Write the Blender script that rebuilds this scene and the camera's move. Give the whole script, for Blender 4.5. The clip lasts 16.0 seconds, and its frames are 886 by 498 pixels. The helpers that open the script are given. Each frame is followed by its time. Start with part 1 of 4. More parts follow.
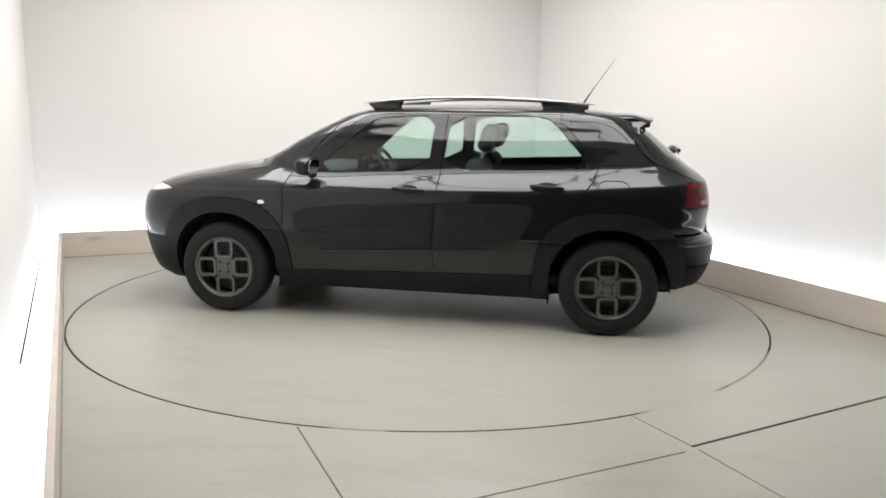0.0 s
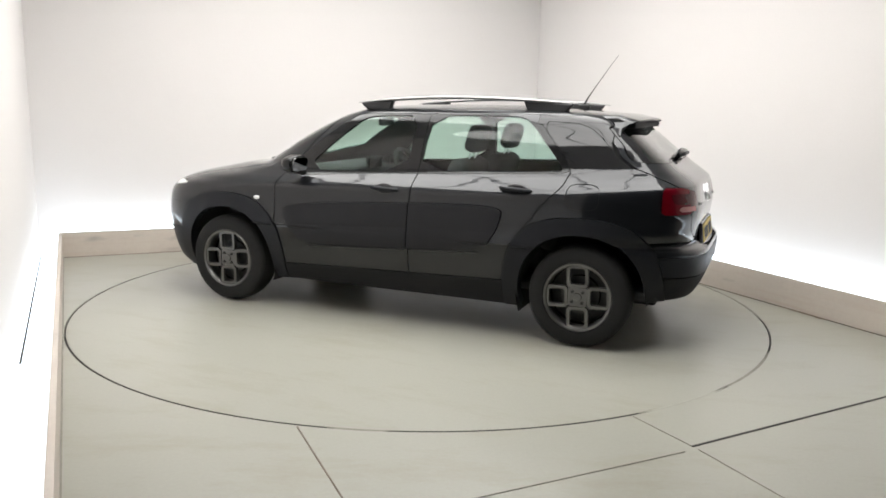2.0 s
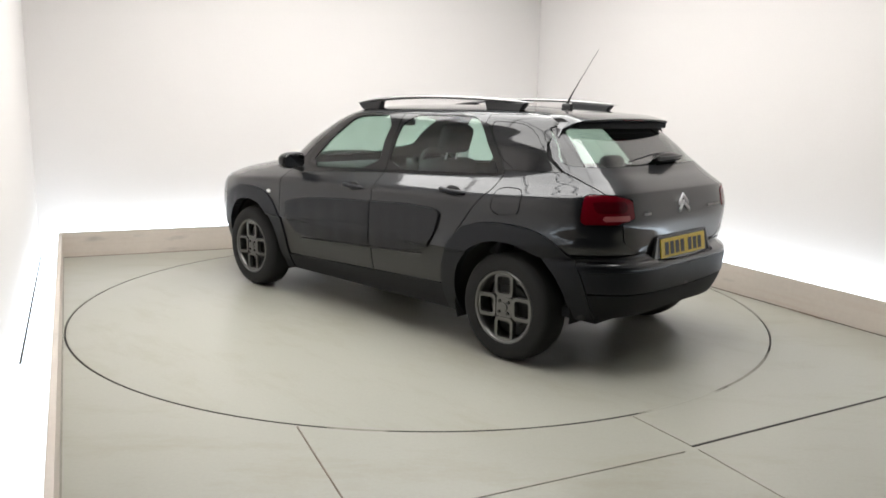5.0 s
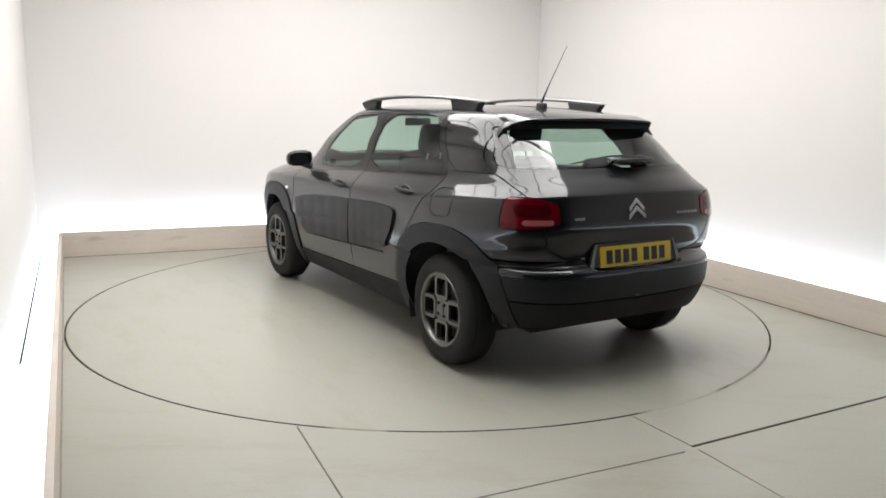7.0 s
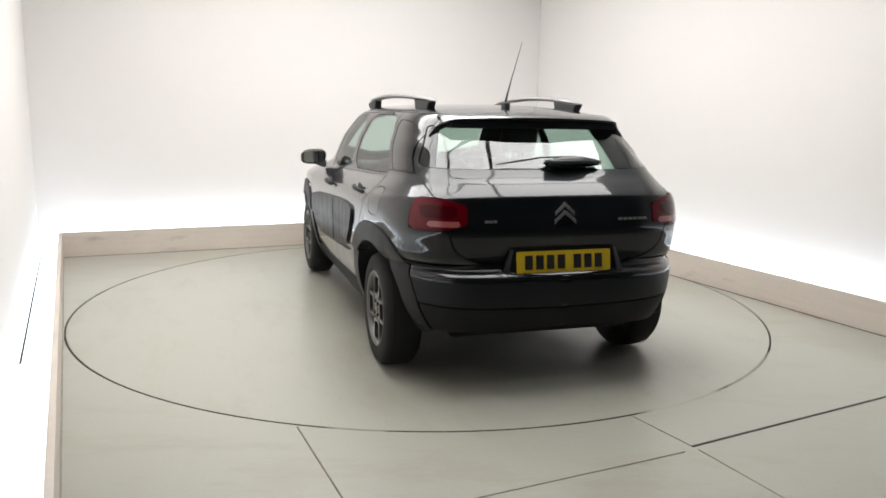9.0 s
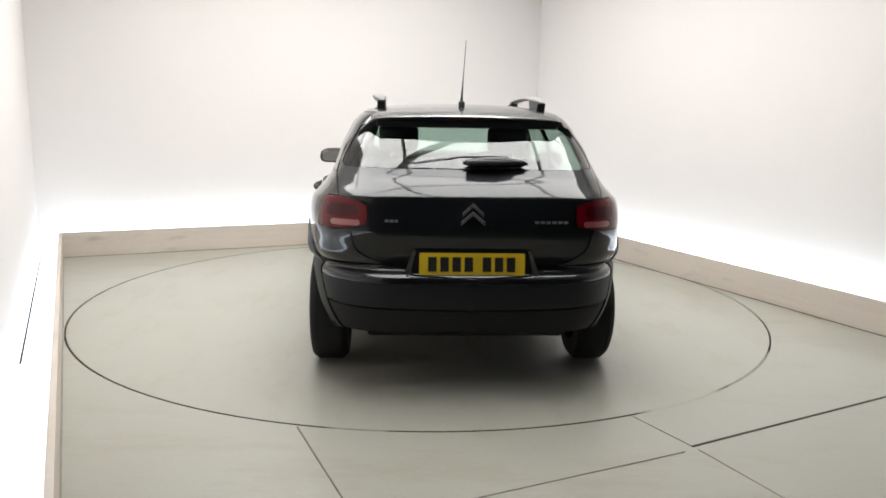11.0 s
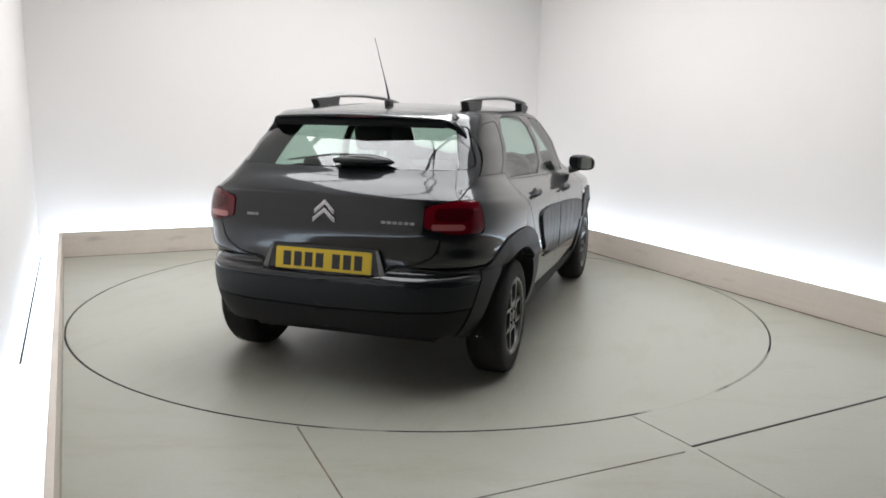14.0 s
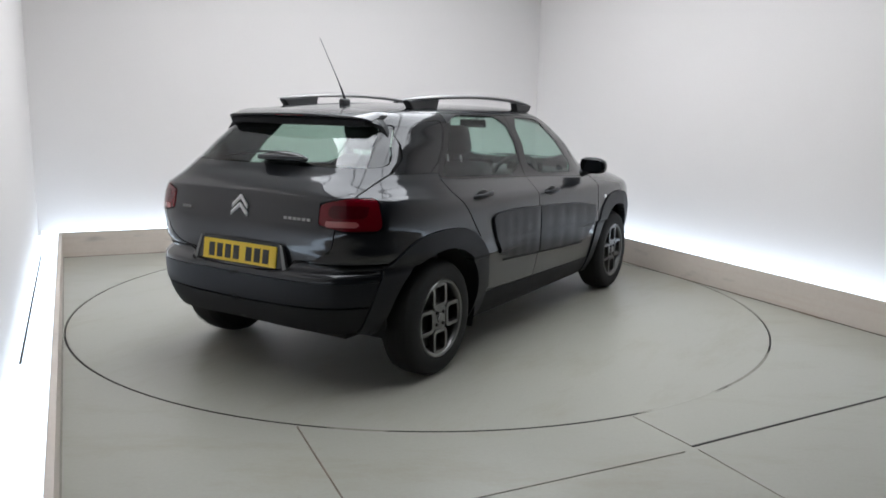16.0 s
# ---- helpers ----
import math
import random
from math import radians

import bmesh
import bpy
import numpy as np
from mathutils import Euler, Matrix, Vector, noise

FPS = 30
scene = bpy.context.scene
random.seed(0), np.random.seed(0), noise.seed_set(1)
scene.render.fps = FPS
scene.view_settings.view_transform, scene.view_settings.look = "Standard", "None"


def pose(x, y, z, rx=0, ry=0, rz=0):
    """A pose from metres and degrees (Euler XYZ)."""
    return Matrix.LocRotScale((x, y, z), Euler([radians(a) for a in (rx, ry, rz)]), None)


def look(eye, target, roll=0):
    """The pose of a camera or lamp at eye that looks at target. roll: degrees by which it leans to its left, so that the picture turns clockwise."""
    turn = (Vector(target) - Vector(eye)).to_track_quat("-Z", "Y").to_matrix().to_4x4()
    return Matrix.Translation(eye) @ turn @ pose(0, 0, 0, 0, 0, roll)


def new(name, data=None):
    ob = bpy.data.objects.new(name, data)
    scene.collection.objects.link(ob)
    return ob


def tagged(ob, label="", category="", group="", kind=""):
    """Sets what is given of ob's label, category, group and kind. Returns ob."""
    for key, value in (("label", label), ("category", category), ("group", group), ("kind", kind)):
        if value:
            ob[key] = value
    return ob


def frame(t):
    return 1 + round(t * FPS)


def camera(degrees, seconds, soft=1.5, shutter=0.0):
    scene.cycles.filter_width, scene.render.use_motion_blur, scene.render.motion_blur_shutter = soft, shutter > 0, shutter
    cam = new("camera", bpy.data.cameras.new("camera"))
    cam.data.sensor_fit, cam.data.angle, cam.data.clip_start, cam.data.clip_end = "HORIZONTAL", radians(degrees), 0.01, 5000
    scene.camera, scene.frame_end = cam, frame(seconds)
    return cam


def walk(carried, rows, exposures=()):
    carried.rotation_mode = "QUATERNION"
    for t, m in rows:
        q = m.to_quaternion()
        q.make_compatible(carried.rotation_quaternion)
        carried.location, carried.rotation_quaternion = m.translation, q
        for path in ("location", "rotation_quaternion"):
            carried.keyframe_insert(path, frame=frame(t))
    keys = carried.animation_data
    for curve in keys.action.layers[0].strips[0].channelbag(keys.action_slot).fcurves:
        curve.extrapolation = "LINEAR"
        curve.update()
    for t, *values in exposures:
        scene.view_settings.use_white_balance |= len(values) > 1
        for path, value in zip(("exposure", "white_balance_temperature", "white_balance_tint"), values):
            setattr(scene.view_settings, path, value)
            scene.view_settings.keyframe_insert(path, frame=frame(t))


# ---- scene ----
cam = camera(58.968, 16.0, soft=1.75)
EYE = (0.0, -5.74, 1.4382)
AIM = (math.sin(radians(1.4889)) * math.cos(radians(10.3357)),
       math.cos(radians(1.4889)) * math.cos(radians(10.3357)), -math.sin(radians(10.3357)))
STAND = look(EYE, [a + b for a, b in zip(EYE, AIM)], 1.132)
walk(cam, [(0.0, STAND), (16.0, STAND)],
     [(0.0, 0.0, 6500, 10), (12.6, 0.0, 6500, 10), (13.5, -0.10, 6320, 10), (14.5, -0.21, 6190, 10), (16.0, -0.45, 6000, 10)])

# ---- light: a dim surround; the lamps of the studio are the glowing panels below ----
world = bpy.data.worlds.new("studio_dark")
scene.world = world
world.use_nodes = True
world.node_tree.nodes["Background"].inputs[0].default_value = (0.5, 0.5, 0.5, 1)
world.node_tree.nodes["Background"].inputs[1].default_value = 0.02
CEILING_GLOW = 6.8
TROUGH_GLOW = 4.0


# ---- materials ----
def material(name, color, rough=0.5, metal=0.0, coat=0.0, vary=0.12, grain=40.0, stain=3.0, bump=0.02,
             coat_rough=0.055, rough_vary=0.08, emit=0.0, emit_color=None, spec=0.5):
    m = bpy.data.materials.new(name)
    m.use_nodes = True
    nt = m.node_tree
    b = nt.nodes["Principled BSDF"]
    co = nt.nodes.new("ShaderNodeTexCoord")
    fine = nt.nodes.new("ShaderNodeTexNoise")
    fine.inputs["Scale"].default_value, fine.inputs["Detail"].default_value = grain, 4
    wide = nt.nodes.new("ShaderNodeTexNoise")
    wide.inputs["Scale"].default_value, wide.inputs["Detail"].default_value = stain, 5
    for n in (fine, wide):
        nt.links.new(co.outputs["Object"], n.inputs["Vector"])
    add = nt.nodes.new("ShaderNodeMath")
    add.operation = "ADD"
    nt.links.new(fine.outputs["Fac"], add.inputs[0])
    nt.links.new(wide.outputs["Fac"], add.inputs[1])
    tone = nt.nodes.new("ShaderNodeMapRange")
    tone.inputs["From Min"].default_value, tone.inputs["From Max"].default_value = 0.6, 1.4
    tone.inputs["To Min"].default_value, tone.inputs["To Max"].default_value = 1 - vary, 1 + vary
    nt.links.new(add.outputs[0], tone.inputs["Value"])
    mul = nt.nodes.new("ShaderNodeVectorMath")
    mul.operation = "SCALE"
    mul.inputs[0].default_value = color
    nt.links.new(tone.outputs[0], mul.inputs["Scale"])
    nt.links.new(mul.outputs[0], b.inputs["Base Color"])
    rr = nt.nodes.new("ShaderNodeMapRange")
    rr.inputs["To Min"].default_value, rr.inputs["To Max"].default_value = max(0.02, rough - rough_vary), min(1, rough + rough_vary)
    nt.links.new(wide.outputs["Fac"], rr.inputs["Value"])
    nt.links.new(rr.outputs[0], b.inputs["Roughness"])
    b.inputs["Metallic"].default_value = metal
    b.inputs["Specular IOR Level"].default_value = spec
    b.inputs["Coat Weight"].default_value = coat
    b.inputs["Coat Roughness"].default_value = coat_rough
    b.inputs["Coat IOR"].default_value = 1.5
    if bump:
        bp = nt.nodes.new("ShaderNodeBump")
        bp.inputs["Strength"].default_value, bp.inputs["Distance"].default_value = bump, 0.01
        nt.links.new(fine.outputs["Fac"], bp.inputs["Height"])
        nt.links.new(bp.outputs[0], b.inputs["Normal"])
    if emit:
        b.inputs["Emission Color"].default_value = (*(emit_color or color), 1)
        b.inputs["Emission Strength"].default_value = emit
    return m


def pane_material(name, tint, gloss=1.0):
    m = bpy.data.materials.new(name)
    m.use_nodes = True
    nt = m.node_tree
    nt.nodes.clear()
    out = nt.nodes.new("ShaderNodeOutputMaterial")
    tr = nt.nodes.new("ShaderNodeBsdfTransparent")
    tr.inputs[0].default_value = (*tint, 1)
    gl = nt.nodes.new("ShaderNodeBsdfGlossy")
    gl.inputs["Roughness"].default_value = 0.015
    fr = nt.nodes.new("ShaderNodeLayerWeight")
    fr.inputs["Blend"].default_value = 0.5
    power = nt.nodes.new("ShaderNodeMath")
    power.operation = "POWER"
    power.inputs[1].default_value = 3.5
    mul = nt.nodes.new("ShaderNodeMath")
    mul.operation = "MULTIPLY_ADD"
    mul.inputs[1].default_value = 0.85 * gloss
    mul.inputs[2].default_value = 0.07 * gloss
    mix = nt.nodes.new("ShaderNodeMixShader")
    nt.links.new(fr.outputs["Facing"], power.inputs[0])
    nt.links.new(power.outputs[0], mul.inputs[0])
    nt.links.new(mul.outputs[0], mix.inputs[0])
    nt.links.new(tr.outputs[0], mix.inputs[1])
    nt.links.new(gl.outputs[0], mix.inputs[2])
    nt.links.new(mix.outputs[0], out.inputs[0])
    return m


def floor_material(name, color, rough):
    m = material(name, color, rough, vary=0.05, grain=60, stain=1.3, bump=0.01, rough_vary=0.1)
    nt = m.node_tree
    b = nt.nodes["Principled BSDF"]
    src = b.inputs["Base Color"].links[0].from_socket
    co = nt.nodes.new("ShaderNodeTexCoord")
    sc = nt.nodes.new("ShaderNodeTexNoise")
    sc.inputs["Scale"].default_value, sc.inputs["Detail"].default_value, sc.inputs["Roughness"].default_value = 2.2, 8, 0.7
    stretch = nt.nodes.new("ShaderNodeMapping")
    stretch.inputs["Rotation"].default_value = (0, 0, radians(24))
    stretch.inputs["Scale"].default_value = (0.55, 1.5, 1)
    nt.links.new(co.outputs["Object"], stretch.inputs["Vector"])
    nt.links.new(stretch.outputs[0], sc.inputs["Vector"])
    ramp = nt.nodes.new("ShaderNodeMapRange")
    ramp.inputs["From Min"].default_value, ramp.inputs["From Max"].default_value = 0.50, 0.74
    ramp.inputs["To Max"].default_value = 0.65
    nt.links.new(sc.outputs["Fac"], ramp.inputs["Value"])
    mix = nt.nodes.new("ShaderNodeMix")
    mix.data_type = "RGBA"
    nt.links.new(ramp.outputs[0], mix.inputs["Factor"])
    nt.links.new(src, mix.inputs["A"])
    mix.inputs["B"].default_value = (color[0] * 0.80, color[1] * 0.74, color[2] * 0.62, 1)
    nt.links.new(mix.outputs["Result"], b.inputs["Base Color"])
    return m


def scuffed(name, color):
    """Paint with long rubbed streaks and grey scuffs."""
    m = material(name, color, 0.5, vary=0.05, grain=30, stain=2.5)
    nt = m.node_tree
    b = nt.nodes["Principled BSDF"]
    src = b.inputs["Base Color"].links[0].from_socket
    co = nt.nodes.new("ShaderNodeTexCoord")
    for scale, low, high, most, tint in (((1.2, 1.2, 22), 0.52, 0.72, 0.35, (0.46, 0.35, 0.285)), ((2.5, 2.5, 9), 0.60, 0.74, 0.55, (0.26, 0.24, 0.22))):
        stretch = nt.nodes.new("ShaderNodeMapping")
        stretch.inputs["Scale"].default_value = scale
        nt.links.new(co.outputs["Object"], stretch.inputs["Vector"])
        noise = nt.nodes.new("ShaderNodeTexNoise")
        noise.inputs["Scale"].default_value, noise.inputs["Detail"].default_value = 1.0, 7
        nt.links.new(stretch.outputs[0], noise.inputs["Vector"])
        ramp = nt.nodes.new("ShaderNodeMapRange")
        ramp.inputs["From Min"].default_value, ramp.inputs["From Max"].default_value = low, high
        ramp.inputs["To Max"].default_value = most
        nt.links.new(noise.outputs["Fac"], ramp.inputs["Value"])
        mix = nt.nodes.new("ShaderNodeMix")
        mix.data_type = "RGBA"
        nt.links.new(ramp.outputs[0], mix.inputs["Factor"])
        nt.links.new(src, mix.inputs["A"])
        mix.inputs["B"].default_value = (*tint, 1)
        src = mix.outputs["Result"]
    nt.links.new(src, b.inputs["Base Color"])
    return m


WALL = material("white_wall_paint", (0.66, 0.628, 0.608), 0.7, vary=0.02, grain=90, stain=0.7, bump=0.03)
CURB = scuffed("cream_plinth_paint", (0.53, 0.472, 0.415))
FLOOR = floor_material("beige_epoxy_floor", (0.332, 0.328, 0.281), 0.33)
TABLE = floor_material("beige_turntable_deck", (0.334, 0.33, 0.283), 0.33)
FAINT = material("worn_joint", (0.235, 0.224, 0.19), 0.7, vary=0.3, grain=12)
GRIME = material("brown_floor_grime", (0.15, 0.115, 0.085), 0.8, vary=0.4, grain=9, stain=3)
SEAM = material("dark_joint", (0.035, 0.033, 0.03), 0.8)
DARK = material("dark_surround", (0.028, 0.029, 0.033), 0.8)
CEIL = material("white_ceiling_paint", (0.75, 0.74, 0.72), 0.7, vary=0.03)
RAIL = material("white_ceiling_frame", (0.8, 0.8, 0.79), 0.5)
GLOW_TOP = material("ceiling_diffuser", (0.8, 0.8, 0.8), 0.6, vary=0, bump=0, emit=CEILING_GLOW, emit_color=(1.0, 0.988, 0.965))
GLOW_LED = material("led_diffuser", (0.8, 0.8, 0.8), 0.5, vary=0, bump=0, emit=TROUGH_GLOW, emit_color=(0.72, 0.87, 1.0))
PAINT = material("dark_grey_metallic_paint", (0.0102, 0.0112, 0.0132), 0.38, metal=0.38, coat=1.0, vary=0.05, grain=900, stain=2, bump=0.004, rough_vary=0.03, spec=0.1)
CLAD = material("charcoal_textured_plastic", (0.0078, 0.0086, 0.0118), 0.45, vary=0.08, grain=400, stain=5, bump=0.05, spec=0.27)
BUMP = material("dark_cushion_plastic", (0.009, 0.009, 0.0115), 0.40, vary=0.1, grain=300, stain=6, bump=0.04, spec=0.3)
MATTBLACK = material("matt_black_plastic", (0.013, 0.013, 0.0145), 0.65, vary=0.15, grain=200, spec=0.2)
BLACK = material("black_plastic", (0.014, 0.014, 0.015), 0.5, vary=0.1, grain=200)
GLOSSBLACK = material("gloss_black_trim", (0.006, 0.006, 0.0065), 0.15, coat=0.2, spec=0.3, vary=0.05, bump=0)
LINER = material("black_liner", (0.012, 0.012, 0.012), 0.9, vary=0.1)
RUBBER = material("tyre_rubber", (0.016, 0.016, 0.016), 0.75, spec=0.25, vary=0.2, grain=120, stain=8, bump=0.05)
ALLOY = material("grey_alloy", (0.15, 0.149, 0.144), 0.34, metal=0.8, vary=0.08, grain=100)
BRAKE = material("dark_brake_metal", (0.05, 0.05, 0.05), 0.55, metal=0.7, vary=0.2)
RAILMETAL = material("satin_roof_bar", (0.26, 0.255, 0.25), 0.35, metal=0.7, vary=0.05)
CHROME = material("chrome_badge", (0.75, 0.75, 0.76), 0.36, metal=1.0, vary=0.02, bump=0)
RED = material("red_lamp_lens", (0.105, 0.001, 0.006), 0.12, coat=0.5, spec=0.2, vary=0.1, grain=60, bump=0.01)
REDDARK = material("smoked_red_lens", (0.055, 0.001, 0.004), 0.15, coat=0.4, spec=0.2, vary=0.2, grain=60, bump=0.01)
REDLIGHT = material("pale_red_reflector", (0.34, 0.10, 0.10), 0.2, coat=1.0, vary=0.15, grain=150)
PLATE = material("yellow_reflective_plate", (0.66, 0.46, 0.02), 0.4, vary=0.05, grain=300)
INK = material("black_plate_ink", (0.01, 0.01, 0.01), 0.5)
FABRIC = material("dark_seat_fabric", (0.030, 0.030, 0.033), 0.9, vary=0.2, grain=300, bump=0.1)
DASH = material("dark_dashboard_plastic", (0.022, 0.022, 0.024), 0.7, vary=0.1)
LENS = material("clear_lamp_lens", (0.8, 0.8, 0.8), 0.1, coat=1.0, vary=0.05)
SILVERGLASS = material("mirror_glass", (0.36, 0.37, 0.38), 0.02, metal=1.0, vary=0, bump=0, rough_vary=0)
PANE = pane_material("green_tinted_pane", (0.68, 0.82, 0.76), 0.7)
REARPANE = pane_material("rear_pane", (0.60, 0.72, 0.66), 1.25)
DARKPANE = material("dark_quarter_glass", (0.012, 0.012, 0.013), 0.08, coat=0.45, spec=0.25, vary=0.05, bump=0, rough_vary=0.02)


# ---- mesh helpers ----
def mesh_object(name, verts, faces, mat, parent=None, label="", smooth=True):
    me = bpy.data.meshes.new(name)
    me.from_pydata([tuple(v) for v in verts], [], [tuple(f) for f in faces])
    me.materials.append(mat)
    if smooth:
        me.shade_smooth()
    me.update()
    ob = new(name, me)
    if parent:
        ob.parent = parent
    if label:
        ob["label"] = label
    return ob


def part(name, bm, mat, parent=None, label="", smooth=False, angle=35):
    me = bpy.data.meshes.new(name)
    bmesh.ops.recalc_face_normals(bm, faces=bm.faces)
    for e in bm.edges:
        if len(e.link_faces) == 2 and e.calc_face_angle(0) > radians(angle):
            e.smooth = False
    bm.to_mesh(me)
    bm.free()
    me.materials.append(mat)
    if smooth:
        me.polygons.foreach_set("use_smooth", [True] * len(me.polygons))
    ob = new(name, me)
    if parent:
        ob.parent = parent
    if label:
        ob["label"] = label
    return ob


def rbox(a, b, r=0.0, seg=2, bm=None, m=None):
    bm = bm or bmesh.new()
    vs = bmesh.ops.create_cube(bm, size=1)["verts"]
    for v in vs:
        v.co = Vector([(a[i] + b[i]) / 2 + v.co[i] * (b[i] - a[i]) for i in range(3)])
    if m is not None:
        for v in vs:
            v.co = m @ v.co
    if r:
        es = list({e for v in vs for e in v.link_edges})
        bmesh.ops.bevel(bm, geom=es, offset=r, segments=seg, affect="EDGES", profile=0.5)
    return bm


def tube(path, radius, seg=10, bm=None, flat=1.0, caps=True):
    """A round or flattened bar along a path; radius: one number or one for each point."""
    bm = bm or bmesh.new()
    pts = [Vector(p) for p in path]
    rings = []
    for i, p in enumerate(pts):
        d = (pts[min(i + 1, len(pts) - 1)] - pts[max(i - 1, 0)]).normalized()
        s = d.cross(Vector((0, 0, 1)))
        s = s.normalized() if s.length > 1e-4 else Vector((1, 0, 0))
        n = s.cross(d)
        r = radius[i] if hasattr(radius, "__len__") else radius
        rings.append([bm.verts.new(p + r * (math.cos(k * 2 * math.pi / seg) * s + flat * math.sin(k * 2 * math.pi / seg) * n)) for k in range(seg)])
    for a, b in zip(rings, rings[1:]):
        for k in range(seg):
            bm.faces.new((a[k], a[(k + 1) % seg], b[(k + 1) % seg], b[k]))
    if caps:
        bm.faces.new(rings[0][::-1])
        bm.faces.new(rings[-1])
    return bm


def lathe_y(profile, seg=48, bm=None):
    """A turned form round the y axis; profile rows of (radius, y)."""
    bm = bm or bmesh.new()
    rings = [[bm.verts.new((r * math.cos(2 * math.pi * k / seg), y, r * math.sin(2 * math.pi * k / seg))) for k in range(seg)] for r, y in profile]
    for a, b in zip(rings, rings[1:]):
        for k in range(seg):
            bm.faces.new((a[k], a[(k + 1) % seg], b[(k + 1) % seg], b[k]))
    return bm


def outline_prism(points, thickness, m, bm=None, holes=None):
    """A flat plate from an outline in its own x, y, thick along z, set by m; holes: an inner outline of as many points."""
    bm = bm or bmesh.new()
    top = [bm.verts.new(m @ Vector((x, y, thickness))) for x, y in points]
    low = [bm.verts.new(m @ Vector((x, y, 0))) for x, y in points]
    n = len(points)
    for k in range(n):
        bm.faces.new((low[k], low[(k + 1) % n], top[(k + 1) % n], top[k]))
    if holes:
        t2 = [bm.verts.new(m @ Vector((x, y, thickness))) for x, y in holes]
        l2 = [bm.verts.new(m @ Vector((x, y, 0))) for x, y in holes]
        for k in range(n):
            j = (k + 1) % n
            bm.faces.new((t2[k], t2[j], l2[j], l2[k]))
            bm.faces.new((top[k], top[j], t2[j], t2[k]))
            bm.faces.new((low[k], l2[k], l2[j], low[j]))
    else:
        bm.faces.new(top)
        bm.faces.new(low[::-1])
    return bm


def round_rect(hx, hy, r, seg=5):
    pts = []
    for cx, cy, a0 in ((hx - r, hy - r, 0), (-hx + r, hy - r, 90), (-hx + r, -hy + r, 180), (hx - r, -hy + r, 270)):
        for k in range(seg + 1):
            a = radians(a0 + 90 * k / seg)
            pts.append((cx + r * math.cos(a), cy + r * math.sin(a)))
    return pts


# ---- the studio: plan axes u, v, turned 21.5 degrees; the turntable's middle is the origin ----
ROOM = pose(0, 0, 0, 0, 0, 21.5)
BACK_L, BACK_R = 2.527, 2.602
V_NEAR = -3.7
V_EAST = -5.6
V_BEHIND = -7.5


def left_u(v):
    return -2.447 - 0.0439 * v


def right_u(v):
    return 2.436 - 0.0543 * v


def slab(name, corners, z0, z1, mat, label="", parent=None):
    """An upright prism over plan corners (u, v)."""
    bm = bmesh.new()
    low = [bm.verts.new(ROOM @ Vector((u, v, z0))) for u, v in corners]
    top = [bm.verts.new(ROOM @ Vector((u, v, z1))) for u, v in corners]
    n = len(corners)
    bm.faces.new(low[::-1])
    bm.faces.new(top)
    for k in range(n):
        bm.faces.new((low[k], low[(k + 1) % n], top[(k + 1) % n], top[k]))
    ob = part(name, bm, mat, parent)
    return tagged(ob, label, kind="structure") if not parent else ob


WALL_TOP = 3.3
OFF_L, OFF_R, OFF_B = 0.20, 0.25, 0.25
BVL, BVR = BACK_L + OFF_B, BACK_R + OFF_B
slab("wall_north", [(left_u(BVL) - 0.5, BVL - 0.008), (right_u(BVR) + 0.5, BVR + 0.008), (right_u(BVR) + 0.5, BVR + 0.158), (left_u(BVL) - 0.5, BVL + 0.142)], -0.02, WALL_TOP, WALL, "plain white painted studio wall lit from below")
slab("wall_east", [(right_u(BVR) + OFF_R, BVR), (right_u(V_EAST) + OFF_R, V_EAST), (right_u(V_EAST) + OFF_R + 0.15, V_EAST), (right_u(BVR) + OFF_R + 0.15, BVR)], -0.02, WALL_TOP, WALL, "plain white painted studio wall with cool glow at its foot")
slab("wall_west", [(left_u(BVL) - OFF_L, BVL), (left_u(BVL) - OFF_L - 0.15, BVL), (left_u(V_NEAR) - OFF_L - 0.15, V_NEAR), (left_u(V_NEAR) - OFF_L, V_NEAR)], -0.02, WALL_TOP, WALL, "plain white painted studio wall")
# unseen dark surfaces around the camera, added to darken reflections in the car
slab("wall_south", [(-3.6, V_BEHIND - 0.2), (4.0, V_BEHIND - 0.2), (4.0, V_BEHIND), (-3.6, V_BEHIND)], -0.02, WALL_TOP, DARK, "unseen dark wall added behind the camera to darken reflections")
slab("wall_unseen_east", [(right_u(V_EAST) + OFF_R, V_EAST - 0.002), (3.2, V_BEHIND), (3.35, V_BEHIND), (right_u(V_EAST) + OFF_R + 0.15, V_EAST - 0.002)], -0.02, WALL_TOP, DARK, "unseen dark wall added in front of the studio to darken reflections")
slab("wall_unseen_west", [(left_u(V_NEAR) - OFF_L, V_NEAR - 0.002), (left_u(V_NEAR) - OFF_L - 0.15, V_NEAR - 0.002), (-2.95, V_BEHIND), (-2.8, V_BEHIND)], -0.02, WALL_TOP, DARK, "unseen dark wall added in front of the studio to darken reflections")
slab("floor_unseen", [(-2.80, V_BEHIND), (3.2, V_BEHIND), (2.60, V_NEAR - 0.1), (-2.49, V_NEAR - 0.1)], 0.0, 0.005, DARK, "unseen dark floor sheet added in front of the studio to darken reflections")
slab("ceiling", [(-3.6, V_NEAR), (4.0, V_NEAR), (4.0, BVR + 0.2), (-3.6, BVR + 0.2)], WALL_TOP + 0.02, WALL_TOP + 0.15, CEIL, "white studio ceiling")
# unseen too, added dark for the same reflections
slab("ceiling_unseen", [(-3.6, V_BEHIND - 0.2), (4.0, V_BEHIND - 0.2), (4.0, V_NEAR - 0.002), (-3.6, V_NEAR - 0.002)], WALL_TOP + 0.02, WALL_TOP + 0.15, DARK, "unseen dark ceiling added in front of the studio to darken reflections")

